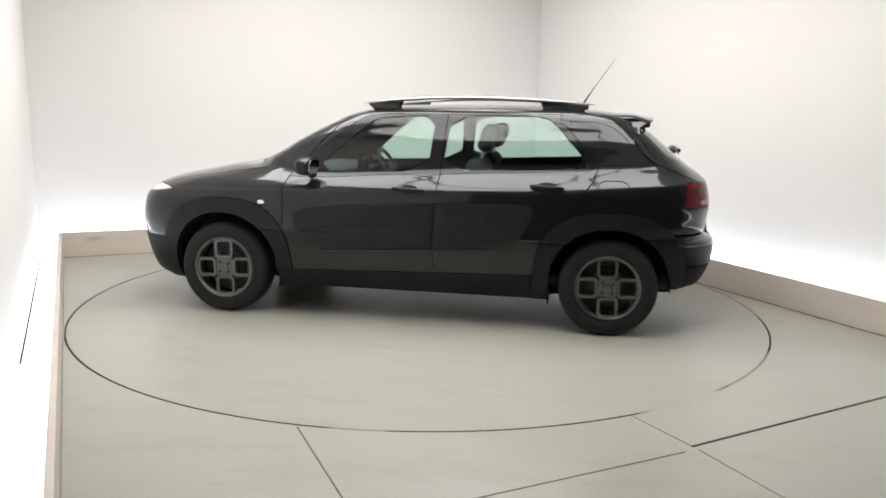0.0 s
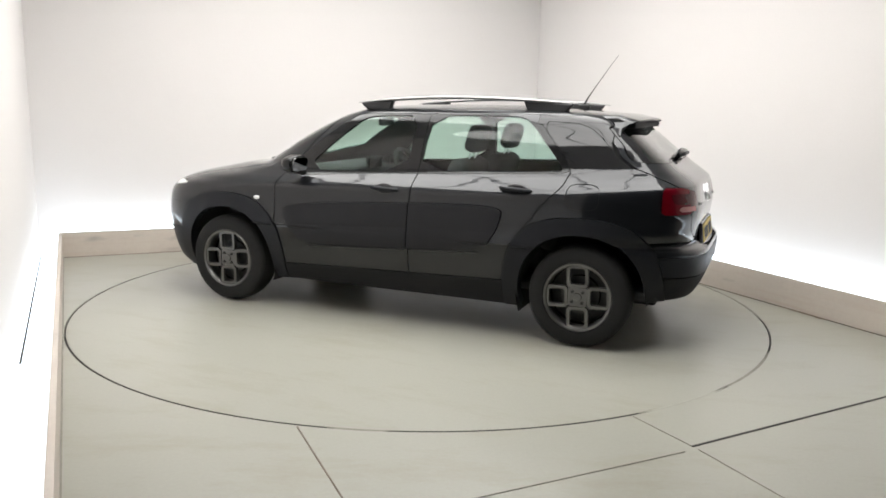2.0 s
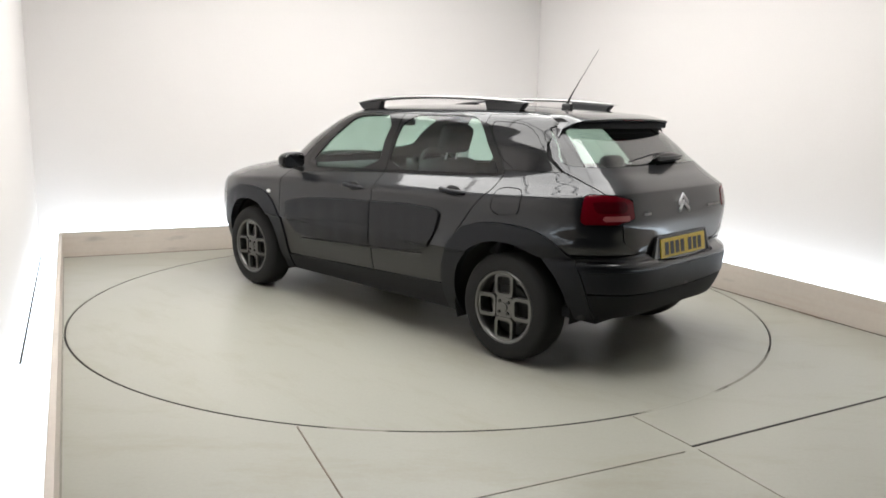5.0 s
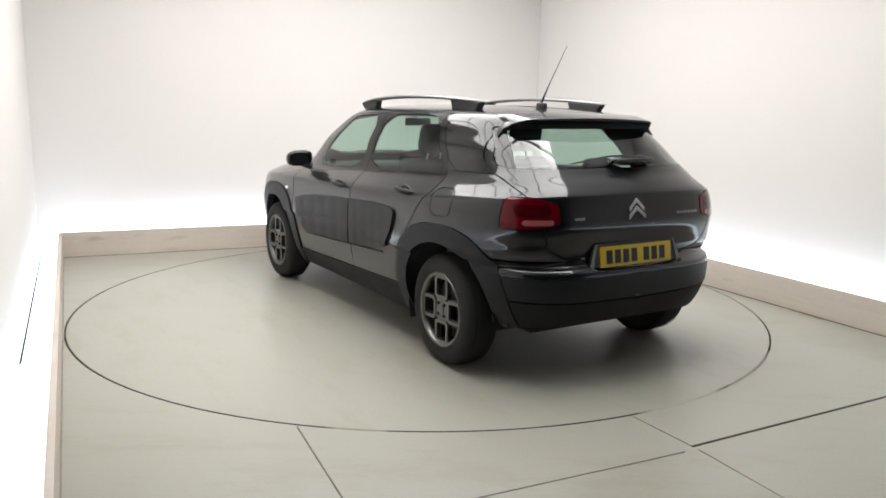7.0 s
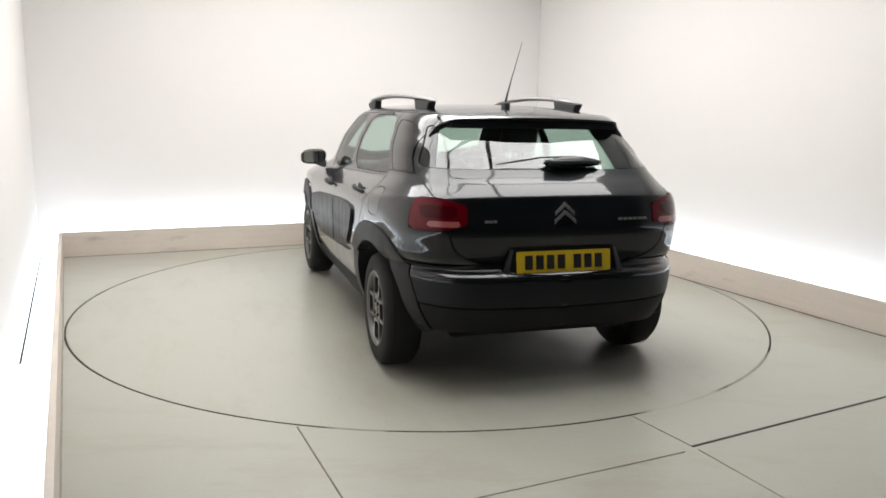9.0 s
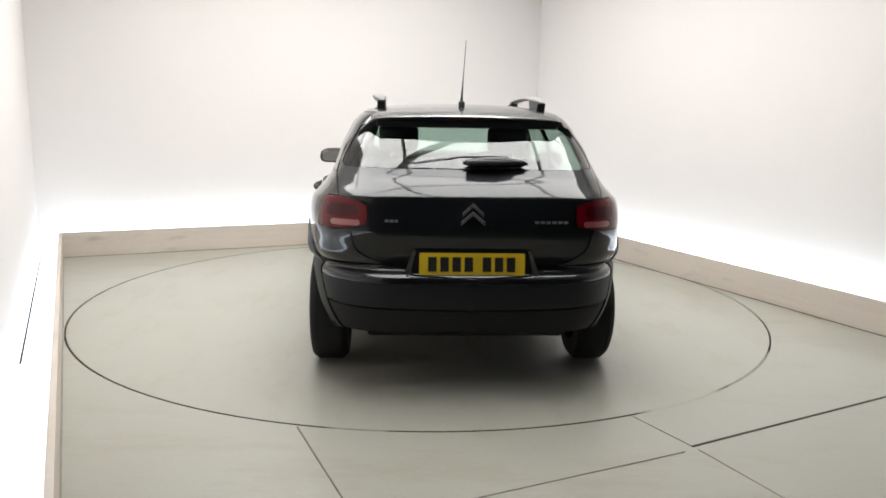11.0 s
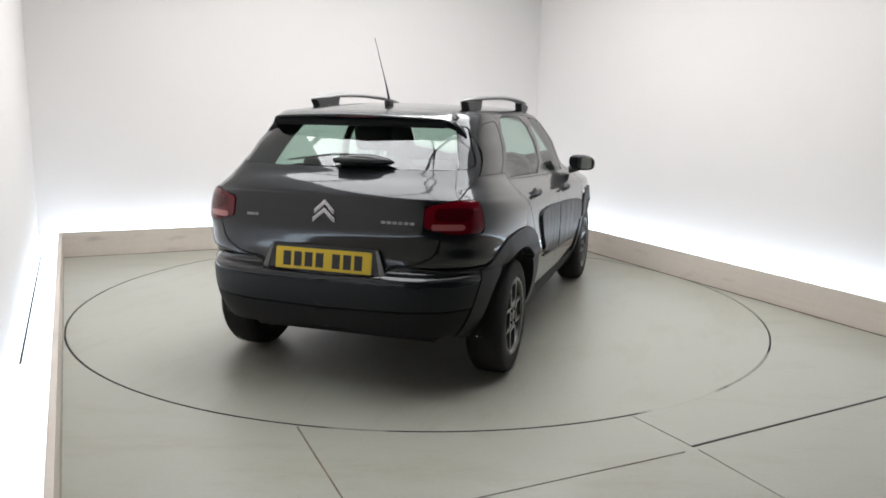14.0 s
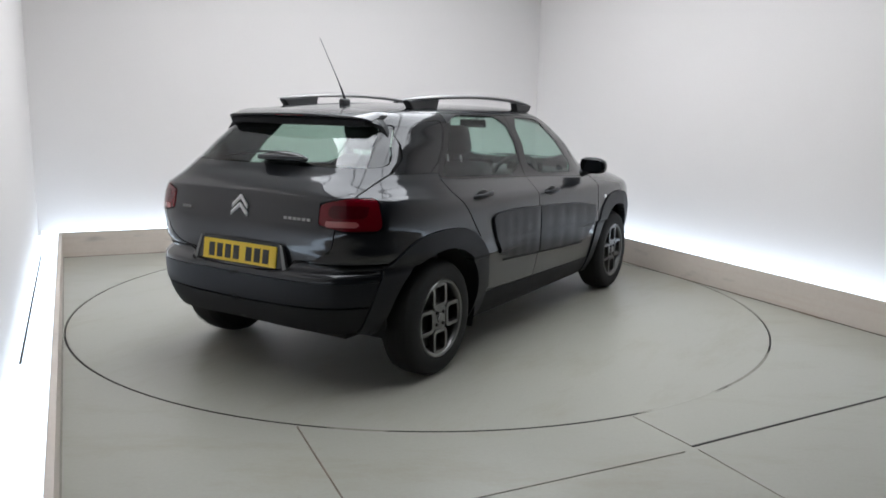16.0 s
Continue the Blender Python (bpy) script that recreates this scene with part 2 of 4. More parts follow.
# plinths with a light trough behind them
FH = 0.2295
TH = 0.03
slab("plinth_north", [(left_u(BACK_L), BACK_L), (right_u(BACK_R), BACK_R), (right_u(BACK_R) + TH, BACK_R + TH), (left_u(BACK_L) - TH, BACK_L + TH)], 0, FH, CURB, "low cream plinth at the foot of the wall")
slab("plinth_east", [(right_u(BACK_R), BACK_R - 0.001), (right_u(V_EAST), V_EAST), (right_u(V_EAST) + TH, V_EAST), (right_u(BACK_R) + TH, BACK_R - 0.001)], 0, FH - 0.004, CURB, "low cream plinth at the foot of the wall, scuffed along the floor")
slab("plinth_west", [(left_u(BACK_L), BACK_L - 0.001), (left_u(BACK_L) - TH, BACK_L - 0.001), (left_u(V_NEAR) - TH, V_NEAR), (left_u(V_NEAR), V_NEAR)], 0, FH - 0.004, CURB, "low cream plinth at the foot of the wall")


def trough(corners, slit, label):
    light = new("led_trough")
    tagged(light, label, "light trough", "light troughs along the plinths")
    slab("diffuser", corners, FH - 0.05, FH - 0.018, GLOW_LED, parent=light)
    if slit:
        slab("slit", slit, FH - 0.018, FH - 0.014, SEAM, parent=light)
    return light


trough([(left_u(BVL), BACK_L + TH + 0.002), (right_u(BVR), BACK_R + TH + 0.002), (right_u(BVR) + OFF_R - 0.03, BVR - 0.002), (left_u(BVL) - OFF_L + 0.03, BVL - 0.012)], None, "glowing cool white light trough behind the plinth")
trough([(right_u(BACK_R) + TH + 0.002, BACK_R - 0.02), (right_u(V_EAST) + TH + 0.002, V_EAST), (right_u(V_EAST) + OFF_R - 0.002, V_EAST), (right_u(BACK_R) + OFF_R - 0.002, BACK_R - 0.02)], None, "glowing cool white light trough behind the plinth")
trough([(left_u(BACK_L) - TH - 0.002, BACK_L - 0.02), (left_u(BACK_L) - OFF_L + 0.002, BACK_L - 0.02), (left_u(V_NEAR) - OFF_L + 0.002, V_NEAR), (left_u(V_NEAR) - TH - 0.002, V_NEAR)],
       [(-2.652, 1.52), (-2.662, 1.52), (-2.553, -1.35), (-2.540, -1.35)], "glowing white light trough with a dark slit in its cover")

# floor with a round opening, and the turning deck in it
R_TABLE = 2.43


def ring_floor():
    bm = bmesh.new()
    n = 192
    radii = (R_TABLE + 0.006, R_TABLE + 0.05, 3.2, 5, 9)
    rings = [[bm.verts.new((r * math.cos(2 * math.pi * k / n), r * math.sin(2 * math.pi * k / n), 0)) for k in range(n)] for r in radii]
    rings.insert(0, [bm.verts.new((v.co.x, v.co.y, -0.05)) for v in rings[0]])
    for a, b in zip(rings, rings[1:]):
        for k in range(n):
            bm.faces.new((a[k], b[k], b[(k + 1) % n], a[(k + 1) % n]))
    return tagged(part("floor", bm, FLOOR), "beige epoxy studio floor with scuffs and joints", kind="structure")


ring_floor()
bm = bmesh.new()
bmesh.ops.create_circle(bm, segments=96, radius=2.7, cap_ends=True, matrix=pose(0, 0, -0.05))
tagged(part("pit", bm, SEAM), "dark gap under the turntable's rim", kind="structure")
turntable = tagged(new("turntable"), "round flush beige turntable deck set in the floor", "turntable")
bm = bmesh.new()
n = 192
rings = [[bm.verts.new((r * math.cos(2 * math.pi * k / n), r * math.sin(2 * math.pi * k / n), z)) for k in range(n)] for r, z in ((0.4, 0), (1.4, 0), (R_TABLE - 0.009, 0), (R_TABLE - 0.005, -0.003), (R_TABLE - 0.005, -0.04))]
bm.faces.new(rings[0])
for a, b in zip(rings, rings[1:]):
    for k in range(n):
        bm.faces.new((a[k], b[k], b[(k + 1) % n], a[(k + 1) % n]))
part("deck", bm, TABLE, turntable)
bm = bmesh.new()
rings = [[bm.verts.new((r * math.cos(2 * math.pi * k / n), r * math.sin(2 * math.pi * k / n), z)) for k in range(n)] for r, z in ((R_TABLE - 0.006, 0.0005), (R_TABLE - 0.001, 0.0005), (R_TABLE - 0.001, -0.03))]
for a, b in zip(rings, rings[1:]):
    for k in range(n):
        bm.faces.new((a[k], b[k], b[(k + 1) % n], a[(k + 1) % n]))
part("edge_trim", bm, SEAM, turntable, "dark edge of the deck")


def rim_filler(a0, a1, mat):
    """A stretch of the rim's gap closed by dirt and paint, between two bearings."""
    bm = bmesh.new()
    rows = []
    for k in range(25):
        a = radians(a0 + (a1 - a0) * k / 24)
        w = 0.0085 * min(1, 0.25 + min(k, 24 - k) / 7)
        rows.append([bm.verts.new(((R_TABLE + 0.001 + d) * math.cos(a), (R_TABLE + 0.001 + d) * math.sin(a), z)) for d, z in ((-w, 0.0008), (0, 0.0022), (w, 0.0008))])
    for p, q in zip(rows, rows[1:]):
        for k in range(2):
            bm.faces.new((p[k], p[k + 1], q[k + 1], q[k]))
    return tagged(part("rim_filler", bm, mat, smooth=True), "paint and dirt closing the turntable's rim gap", kind="structure")


rim_filler(-64.5, -49.0, FLOOR)
rim_filler(-49.0, -29.0, FAINT)
rim_filler(-100, -93, FAINT)
rim_filler(-12, 12, FAINT)


def seam(a, b, wide=0.008, mat=None):
    """A thin dark strip on the floor between plan points (u, v)."""
    p, q = (ROOM @ Vector((*c, 0)) for c in (a, b))
    d = (q - p).normalized()
    s = Vector((-d.y, d.x, 0)) * wide / 2
    bm = bmesh.new()
    low = [bm.verts.new(c) for c in (p - s, q - s, q + s, p + s)]
    top = [bm.verts.new(v.co + Vector((0, 0, 0.003))) for v in low]
    bm.faces.new(top)
    for k in range(4):
        bm.faces.new((low[k], low[(k + 1) % 4], top[(k + 1) % 4], top[k]))
    return tagged(part("floor_joint", bm, mat or SEAM), "thin dark line along a joint of the floor", kind="structure")


seam((-1.393, -2.021), (-1.35, -4.2), 0.0055, GRIME)
seam((0.163, -2.819), (2.582, -2.581), 0.011)
seam((-1.357, -2.922), (0.098, -2.851), 0.005, FAINT)
seam((0.125, -2.448), (0.163, -2.814), 0.002, FAINT)
seam((0.168, -2.854), (0.209, -4.2), 0.003, FAINT)


# strips along the plinths' feet: dirt and the joint's shadow line, put in as colour
seam((right_u(BACK_R) - 0.006, BACK_R), (right_u(V_EAST) - 0.006, V_EAST), 0.012, SEAM)
seam((left_u(BACK_L) + 0.01, BACK_L - 0.006), (right_u(BACK_R) - 0.01, BACK_R - 0.006), 0.010, GRIME)
seam((left_u(BACK_L) + 0.005, BACK_L - 0.01), (left_u(V_NEAR) + 0.005, V_NEAR), 0.006, FAINT)


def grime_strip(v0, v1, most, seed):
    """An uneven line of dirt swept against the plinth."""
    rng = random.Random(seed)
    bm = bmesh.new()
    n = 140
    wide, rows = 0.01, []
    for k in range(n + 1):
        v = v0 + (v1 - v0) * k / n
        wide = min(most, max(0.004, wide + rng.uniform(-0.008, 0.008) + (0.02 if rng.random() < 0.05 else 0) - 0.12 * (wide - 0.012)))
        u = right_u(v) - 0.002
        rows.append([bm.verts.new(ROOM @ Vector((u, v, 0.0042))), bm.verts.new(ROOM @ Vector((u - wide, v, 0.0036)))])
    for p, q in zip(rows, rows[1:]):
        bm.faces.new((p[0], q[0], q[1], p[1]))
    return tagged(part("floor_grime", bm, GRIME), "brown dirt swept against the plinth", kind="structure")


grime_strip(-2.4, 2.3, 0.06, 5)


# luminous ceiling panels above the studio
def ceiling_light(u0, v0, u1, v1):
    light = tagged(new("ceiling_light"), "large glowing warm white ceiling light panel in a slim white frame", "ceiling light", "ceiling light panels")
    light.matrix_basis = ROOM
    z = WALL_TOP - 0.04
    w = 0.014
    part("diffuser", rbox((u0 + w, v0 + w, z), (u1 - w, v1 - w, z + 0.02)), GLOW_TOP, light)
    for a, b in (((u0, v0), (u1, v0 + w)), ((u0, v1 - w), (u1, v1)), ((u0, v0 + w), (u0 + w, v1 - w)), ((u1 - w, v0 + w), (u1, v1 - w))):
        part("frame", rbox((*a, z - 0.02), (*b, z + 0.05)), RAIL, light)
    return light


for i in range(3):
    for j in range(4):
        u0, v0 = -1.80 + i * 1.13, -2.38 + j * 1.02
        ceiling_light(u0, v0, u0 + 1.11, v0 + 1.0)


# ---- the car: x forward, y to its left, z up, ground at 0, origin between the axles ----
car = tagged(new("car"), "dark grey metallic crossover hatchback parked on the turntable", "car")
AXLE = 1.2975
HUB = 0.316

# sections of the body from the sill to the roof's crown:
# side height, half width, nose x and height, tail x and height, roundness of nose and tail
SECTIONS = [
    (0.21, 0.752, 1.93, 0.2, -1.776, 0.245, 5.6, 5),
    (0.27, 0.788, 1.995, 0.25, -1.861, 0.275, 5.6, 5),
    (0.36, 0.824, 2.03, 0.35, -1.926, 0.335, 5.6, 5),
    (0.48, 0.851, 2.06, 0.47, -1.975, 0.45, 5.4, 5),
    (0.58, 0.861, 2.075, 0.57, -1.985, 0.585, 5.4, 5),
    (0.612, 0.862, 2.078, 0.60, -1.972, 0.616, 5.4, 5),
    (0.645, 0.864, 2.075, 0.63, -1.930, 0.645, 5.4, 5),
    (0.7, 0.865, 2.068, 0.68, -1.920, 0.695, 5.4, 6.2),
    (0.76, 0.865, 2.055, 0.748, -1.928, 0.76, 5.4, 6.2),
    (0.83, 0.864, 2.025, 0.798, -1.937, 0.84, 5.4, 6.2),
    (0.885, 0.861, 1.975, 0.843, -1.925, 0.91, 5.2, 6.2),
    (0.918, 0.846, 1.905, 0.883, -1.909, 0.984, 4.6, 6.2),
    (0.95, 0.816, 1.77, 0.923, -1.896, 1.008, 4.6, 6.2),
    (0.98, 0.785, 1.58, 0.963, -1.842, 1.052, 4.4, 6),
    (1.008, 0.758, 1.38, 1.003, -1.788, 1.088, 4.4, 6.4),
    (1.045, 0.738, 1.21, 1.02, -1.752, 1.118, 4.8, 6.4),
    (1.125, 0.715, 1.1, 1.075, -1.69, 1.17, 4.8, 6.4),
    (1.215, 0.69, 0.98, 1.145, -1.625, 1.225, 4.8, 6.4),
    (1.285, 0.655, 0.84, 1.225, -1.56, 1.28, 4.8, 6.3),
    (1.345, 0.626, 0.69, 1.3, -1.5, 1.33, 4.8, 6.0),
    (1.392, 0.585, 0.54, 1.365, -1.46, 1.375, 4.8, 5.5),
    (1.42, 0.528, 0.4, 1.402, -1.4, 1.4, 4, 4.9),
    (1.436, 0.42, 0.24, 1.424, -1.28, 1.42, 3.8, 4.5),
    (1.446, 0.3, 0.05, 1.44, -1.1, 1.436, 3.6, 4.1),
    (1.451, 0.15, -0.15, 1.448, -0.9, 1.446, 3.6, 3.9),
    (1.452, 0, -0.3, 1.45, -0.75, 1.449, 3.6, 3.9),
]


def smooth_rows(rows, per):
    rows = np.array(rows)
    out = []
    for i in range(len(rows) - 1):
        p0, p1, p2, p3 = rows[max(i - 1, 0)], rows[i], rows[i + 1], rows[min(i + 2, len(rows) - 1)]
        for k in range(per):
            t = k / per
            out.append(0.5 * (2 * p1 + (p2 - p0) * t + (2 * p0 - 5 * p1 + 4 * p2 - p3) * t * t + (3 * p1 - p0 - 3 * p2 + p3) * t ** 3))
    out.append(rows[-1])
    return np.array(out)


def body_grid(per=5, across=150):
    rings = []
    for zs, w, xf, zf, xr, zr, nf, nr in smooth_rows(SECTIONS, per):
        w = max(w, 0.0)
        xm = (xf + xr) / 2 - 0.05
        a = np.linspace(0, math.pi, 1200)
        c, s = np.cos(a), np.sin(a)
        e = np.where(c > 0, nf, nr)
        x = xm + np.where(c > 0, xf - xm, xm - xr) * np.sign(c) * np.abs(c) ** (2 / e)
        y = w * np.abs(s) ** (2 / e)
        length = np.concatenate([[0], np.cumsum(np.hypot(np.diff(x), np.diff(y)))])
        q = np.linspace(0, length[-1], across)
        x, y = np.interp(q, length, x), np.interp(q, length, y)
        f = np.clip((x - 0.3) / max(xf - 0.3, 0.05), 0, 1) ** 2
        r = np.clip((-0.75 - x) / max(-0.75 - xr, 0.05), 0, 1) ** 2
        z = zs + (zf - zs) * f + (zr - zs) * r
        # the waist line rises towards the tail
        k = np.clip((x + 0.2) / 1.6, -1, 1)
        belt = math.exp(-((zs - 1.00) / 0.13) ** 2)
        z = z - 0.045 * k * belt * (1 - f) * (1 - r)
        # the flank swells outward to a hard edge beside the arches
        swell = np.where(z > 0.605, np.clip((0.80 - z) / 0.19, 0, 1) ** 1.5, 0) * (z < 0.80)
        y = y + 0.016 * swell * np.clip((np.abs(x) - 0.45) / 0.35, 0, 1) * (np.abs(x) < 1.5) * (w > 0.3)
        y[0] = y[-1] = 0
        rings.append(np.stack([x, y, z], 1))
    g = np.array(rings)
    m, n = g.shape[:2]
    idx = np.arange(m * n).reshape(m, n)
    faces = [(idx[i, j], idx[i, j + 1], idx[i + 1, j + 1], idx[i + 1, j]) for i in range(m - 1) for j in range(n - 1)]
    return [tuple(p) for p in g.reshape(-1, 3)], faces


class Skin:
    """The left half of the body's surface, cut into panels along smooth lines."""

    def __init__(self):
        self.v, self.f = body_grid()
        p = np.array(self.v)
        nrm = np.zeros_like(p)
        for f in self.f:
            n = np.cross(p[f[2]] - p[f[0]], p[f[3]] - p[f[1]])
            for i in f:
                nrm[i] += n
        nrm /= np.maximum(np.linalg.norm(nrm, axis=1), 1e-9)[:, None]
        if nrm[np.argmax(p[:, 1])][1] < 0:
            nrm, self.f = -nrm, [f[::-1] for f in self.f]
        self.n = [tuple(q) for q in nrm]

    def cut(self, faces, field):
        val = list(field(np.array(self.v)))
        made, inside, outside = {}, [], []

        def between(a, b):
            key = (a, b) if a < b else (b, a)
            if key not in made:
                t = val[a] / (val[a] - val[b])
                made[key] = len(self.v)
                self.v.append(tuple(self.v[a][i] + t * (self.v[b][i] - self.v[a][i]) for i in range(3)))
                q = np.array(self.n[a]) * (1 - t) + np.array(self.n[b]) * t
                self.n.append(tuple(q / max(np.linalg.norm(q), 1e-9)))
                val.append(0.0)
            return made[key]

        for f in faces:
            neg = [val[i] < 0 for i in f]
            if all(neg):
                inside.append(f)
            elif not any(neg):
                outside.append(f)
            else:
                fi, fo = [], []
                for a, b in zip(f, f[1:] + f[:1]):
                    (fi if val[a] < 0 else fo).append(a)
                    if (val[a] < 0) != (val[b] < 0):
                        c = between(a, b)
                        fi.append(c)
                        fo.append(c)
                if len(fi) > 2:
                    inside.append(tuple(fi))
                if len(fo) > 2:
                    outside.append(tuple(fo))
        return inside, outside

    def take(self, faces, field, gap=0.006):
        got, rest = self.cut(faces, lambda p: field(p) + gap / 2)
        if gap:
            _, rest = self.cut(rest, lambda p: field(p) - gap / 2)
        return got, rest

    def panel(self, name, faces, mat, parent, side=1, both=False, out=0.0, edge=0.012, label=""):
        """A panel as a mesh with turned-in edges; side -1: mirrored; both: the two halves in one."""
        v, fs = [], []
        for s in ((1, -1) if both else (side,)):
            index = {}
            for f in faces:
                g = []
                for i in f:
                    if i not in index:
                        index[i] = len(v)
                        p, n = self.v[i], self.n[i]
                        x, y, z = (p[k] + out * n[k] for k in range(3))
                        if p[1] < 1e-6:
                            y = 0.0
                        v.append((x, s * y, z))
                    g.append(index[i])
                fs.append(tuple(g if s > 0 else g[::-1]))
            if edge:
                seen = {}
                for f in faces:
                    for a, b in zip(f, f[1:] + f[:1]):
                        seen[(a, b)] = seen.get((a, b), 0) + 1
                low = {}
                for a, b in seen:
                    if (b, a) in seen or (self.v[a][1] < 1e-6 and self.v[b][1] < 1e-6):
                        continue
                    quad = []
                    for i, d in ((b, out), (a, out), (a, out - edge), (b, out - edge)):
                        if (i, d) not in low:
                            low[(i, d)] = len(v)
                            p, n = self.v[i], self.n[i]
                            v.append((p[0] + d * n[0], s * (p[1] + d * n[1]), p[2] + d * n[2]))
                        quad.append(low[(i, d)])
                    fs.append(tuple(quad if s > 0 else quad[::-1]))
        if not fs:
            return None
        ob = mesh_object(name, v, fs, mat, parent, label)
        if both:
            bm = bmesh.new()
            bm.from_mesh(ob.data)
            mid = [q for q in bm.verts if abs(q.co.y) < 1e-5]
            bmesh.ops.remove_doubles(bm, verts=mid, dist=1e-5)
            bm.to_mesh(ob.data)
            bm.free()
            ob.data.shade_smooth()
        return ob


def chaikin(pts, times=2):
    for _ in range(times):
        out = []
        for a, b in zip(pts, pts[1:] + pts[:1]):
            out += [tuple(0.82 * p + 0.18 * q for p, q in zip(a, b)), tuple(0.18 * p + 0.82 * q for p, q in zip(a, b))]
        pts = out
    return pts


def poly_field(pts, ax, rounds=2):
    """Signed distance to a polygon in two of the three axes, negative inside."""
    pts = np.array(chaikin(pts, rounds) if rounds else pts)

    def field(p):
        q = p[:, ax]
        d = np.full(len(q), 1e9)
        inside = np.zeros(len(q), bool)
        for a, b in zip(pts, np.roll(pts, -1, 0)):
            e, w = b - a, q - a
            t = np.clip((w @ e) / (e @ e), 0, 1)
            d = np.minimum(d, np.linalg.norm(w - t[:, None] * e, axis=1))
            cross = ((a[1] <= q[:, 1]) != (b[1] <= q[:, 1]))
            with np.errstate(divide="ignore", invalid="ignore"):
                xi = a[0] + (q[:, 1] - a[1]) * e[0] / np.where(e[1] == 0, 1e-12, e[1])
            inside ^= cross & (q[:, 0] < xi)
        return np.where(inside, -d, d)
    return field


XZ, YZ = [0, 2], [1, 2]


def both_of(*fs):
    return lambda p: np.max([f(p) for f in fs], axis=0)


def any_of(*fs):
    return lambda p: np.min([f(p) for f in fs], axis=0)


def wheel_round(x, r, squash=2.4):
    return lambda p: (np.abs((p[:, 0] - x)) ** squash + np.abs(p[:, 2] - HUB) ** squash) ** (1 / squash) - r


skin = Skin()
rest = skin.f
# wheel openings
for x in (AXLE, -AXLE):
    _, rest = skin.cut(rest, both_of(wheel_round(x, 0.382, 2.2), lambda p: 0.4 - p[:, 1]))
_, rest = skin.cut(rest, both_of(lambda p: p[:, 2] - 0.335 + 0.03 * p[:, 1], lambda p: p[:, 0] + 1.60))
whole = rest

tail_side = lambda p: p[:, 0] + 1.25
rear_glass = both_of(poly_field([(-0.9, 1.126), (0.635, 1.126), (0.665, 1.145), (0.545, 1.372), (-0.9, 1.385)], YZ, 1), tail_side)
screen = both_of(poly_field([(-0.9, 1.035), (0.59, 1.055), (0.475, 1.385), (-0.9, 1.395)], YZ, 1), lambda p: 0.30 - p[:, 0])
g_rear, rest = skin.take(rest, rear_glass, 0.004)
g_front, rest = skin.take(rest, screen, 0.006)
lamp = both_of(poly_field([(0.512, 0.838), (1.2, 0.838), (1.2, 0.995), (0.512, 0.995)], YZ, 1), lambda p: p[:, 0] + 1.745)
f_lamp, rest = skin.take(rest, lamp, 0.006)
gate = both_of(poly_field([(-0.9, 0.612), (0.305, 0.612), (0.355, 0.676), (0.46, 0.676), (0.575, 0.735), (0.60, 0.84), (0.66, 1.0), (0.69, 1.12), (0.57, 1.40), (-0.9, 1.40)], YZ, 1), lambda p: p[:, 0] + 1.42)
f_gate, rest = skin.take(rest, gate, 0.007)
roof = both_of(lambda p: 1.398 - p[:, 2], lambda p: p[:, 0] - 0.62)
f_roof, rest = skin.take(rest, roof, 0.003)
side = lambda p: 0.42 - p[:, 1]
pane_f = both_of(poly_field([(0.70, 0.985), (0.30, 1.335), (0.22, 1.362), (-0.135, 1.376), (-0.10, 1.018)], XZ, 1), side)
pane_r = both_of(poly_field([(-0.20, 1.022), (-0.245, 1.378), (-0.80, 1.386), (-0.90, 1.36), (-1.155, 1.072), (-1.12, 1.060)], XZ, 1), side)
pane_q = both_of(poly_field([(-0.965, 1.36), (-1.20, 1.352), (-1.30, 1.32), (-1.515, 1.115), (-1.50, 1.098), (-1.215, 1.088)], XZ, 1), side)
pillar = both_of(lambda p: 1.084 + 0.03 * np.clip(-1.2 - p[:, 0], 0, 1) - p[:, 2], lambda p: p[:, 0] + 0.95, side)
frame_f = both_of(poly_field([(0.90, 0.955), (0.37, 1.368), (0.20, 1.384), (-0.93, 1.394), (-1.21, 1.075), (-1.15, 1.048), (0.2, 0.985), (0.6, 0.955)], XZ, 1), side)
f_pf, rest = skin.take(rest, pane_f, 0.004)
f_pr, rest = skin.take(rest, pane_r, 0.004)
f_pq, rest = skin.take(rest, pane_q, 0.002)
split = lambda p: p[:, 0] + 0.185 + 0.06 * (p[:, 2] - 0.95)
f_frame, rest = skin.take(rest, frame_f, 0.003)
f_frame_r, f_frame_f = skin.take(f_frame, split, 0.005)
f_pillar, rest = skin.take(rest, pillar, 0.003)
# plastic cladding over the wheels and along the sill
arch_f = both_of(wheel_round(AXLE, 0.485, 2.6), side)
arch_r = both_of(wheel_round(-AXLE, 0.485, 2.6), side)
sill = both_of(lambda p: p[:, 2] - (0.345 + 0.03 * (0.2 - p[:, 0])), lambda p: p[:, 0] - 1.1, lambda p: -1.1 - p[:, 0])
f_arch_f, rest = skin.take(rest, arch_f, 0.004)
f_arch_r, rest = skin.take(rest, arch_r, 0.004)
f_sill, rest = skin.take(rest, sill, 0.004)
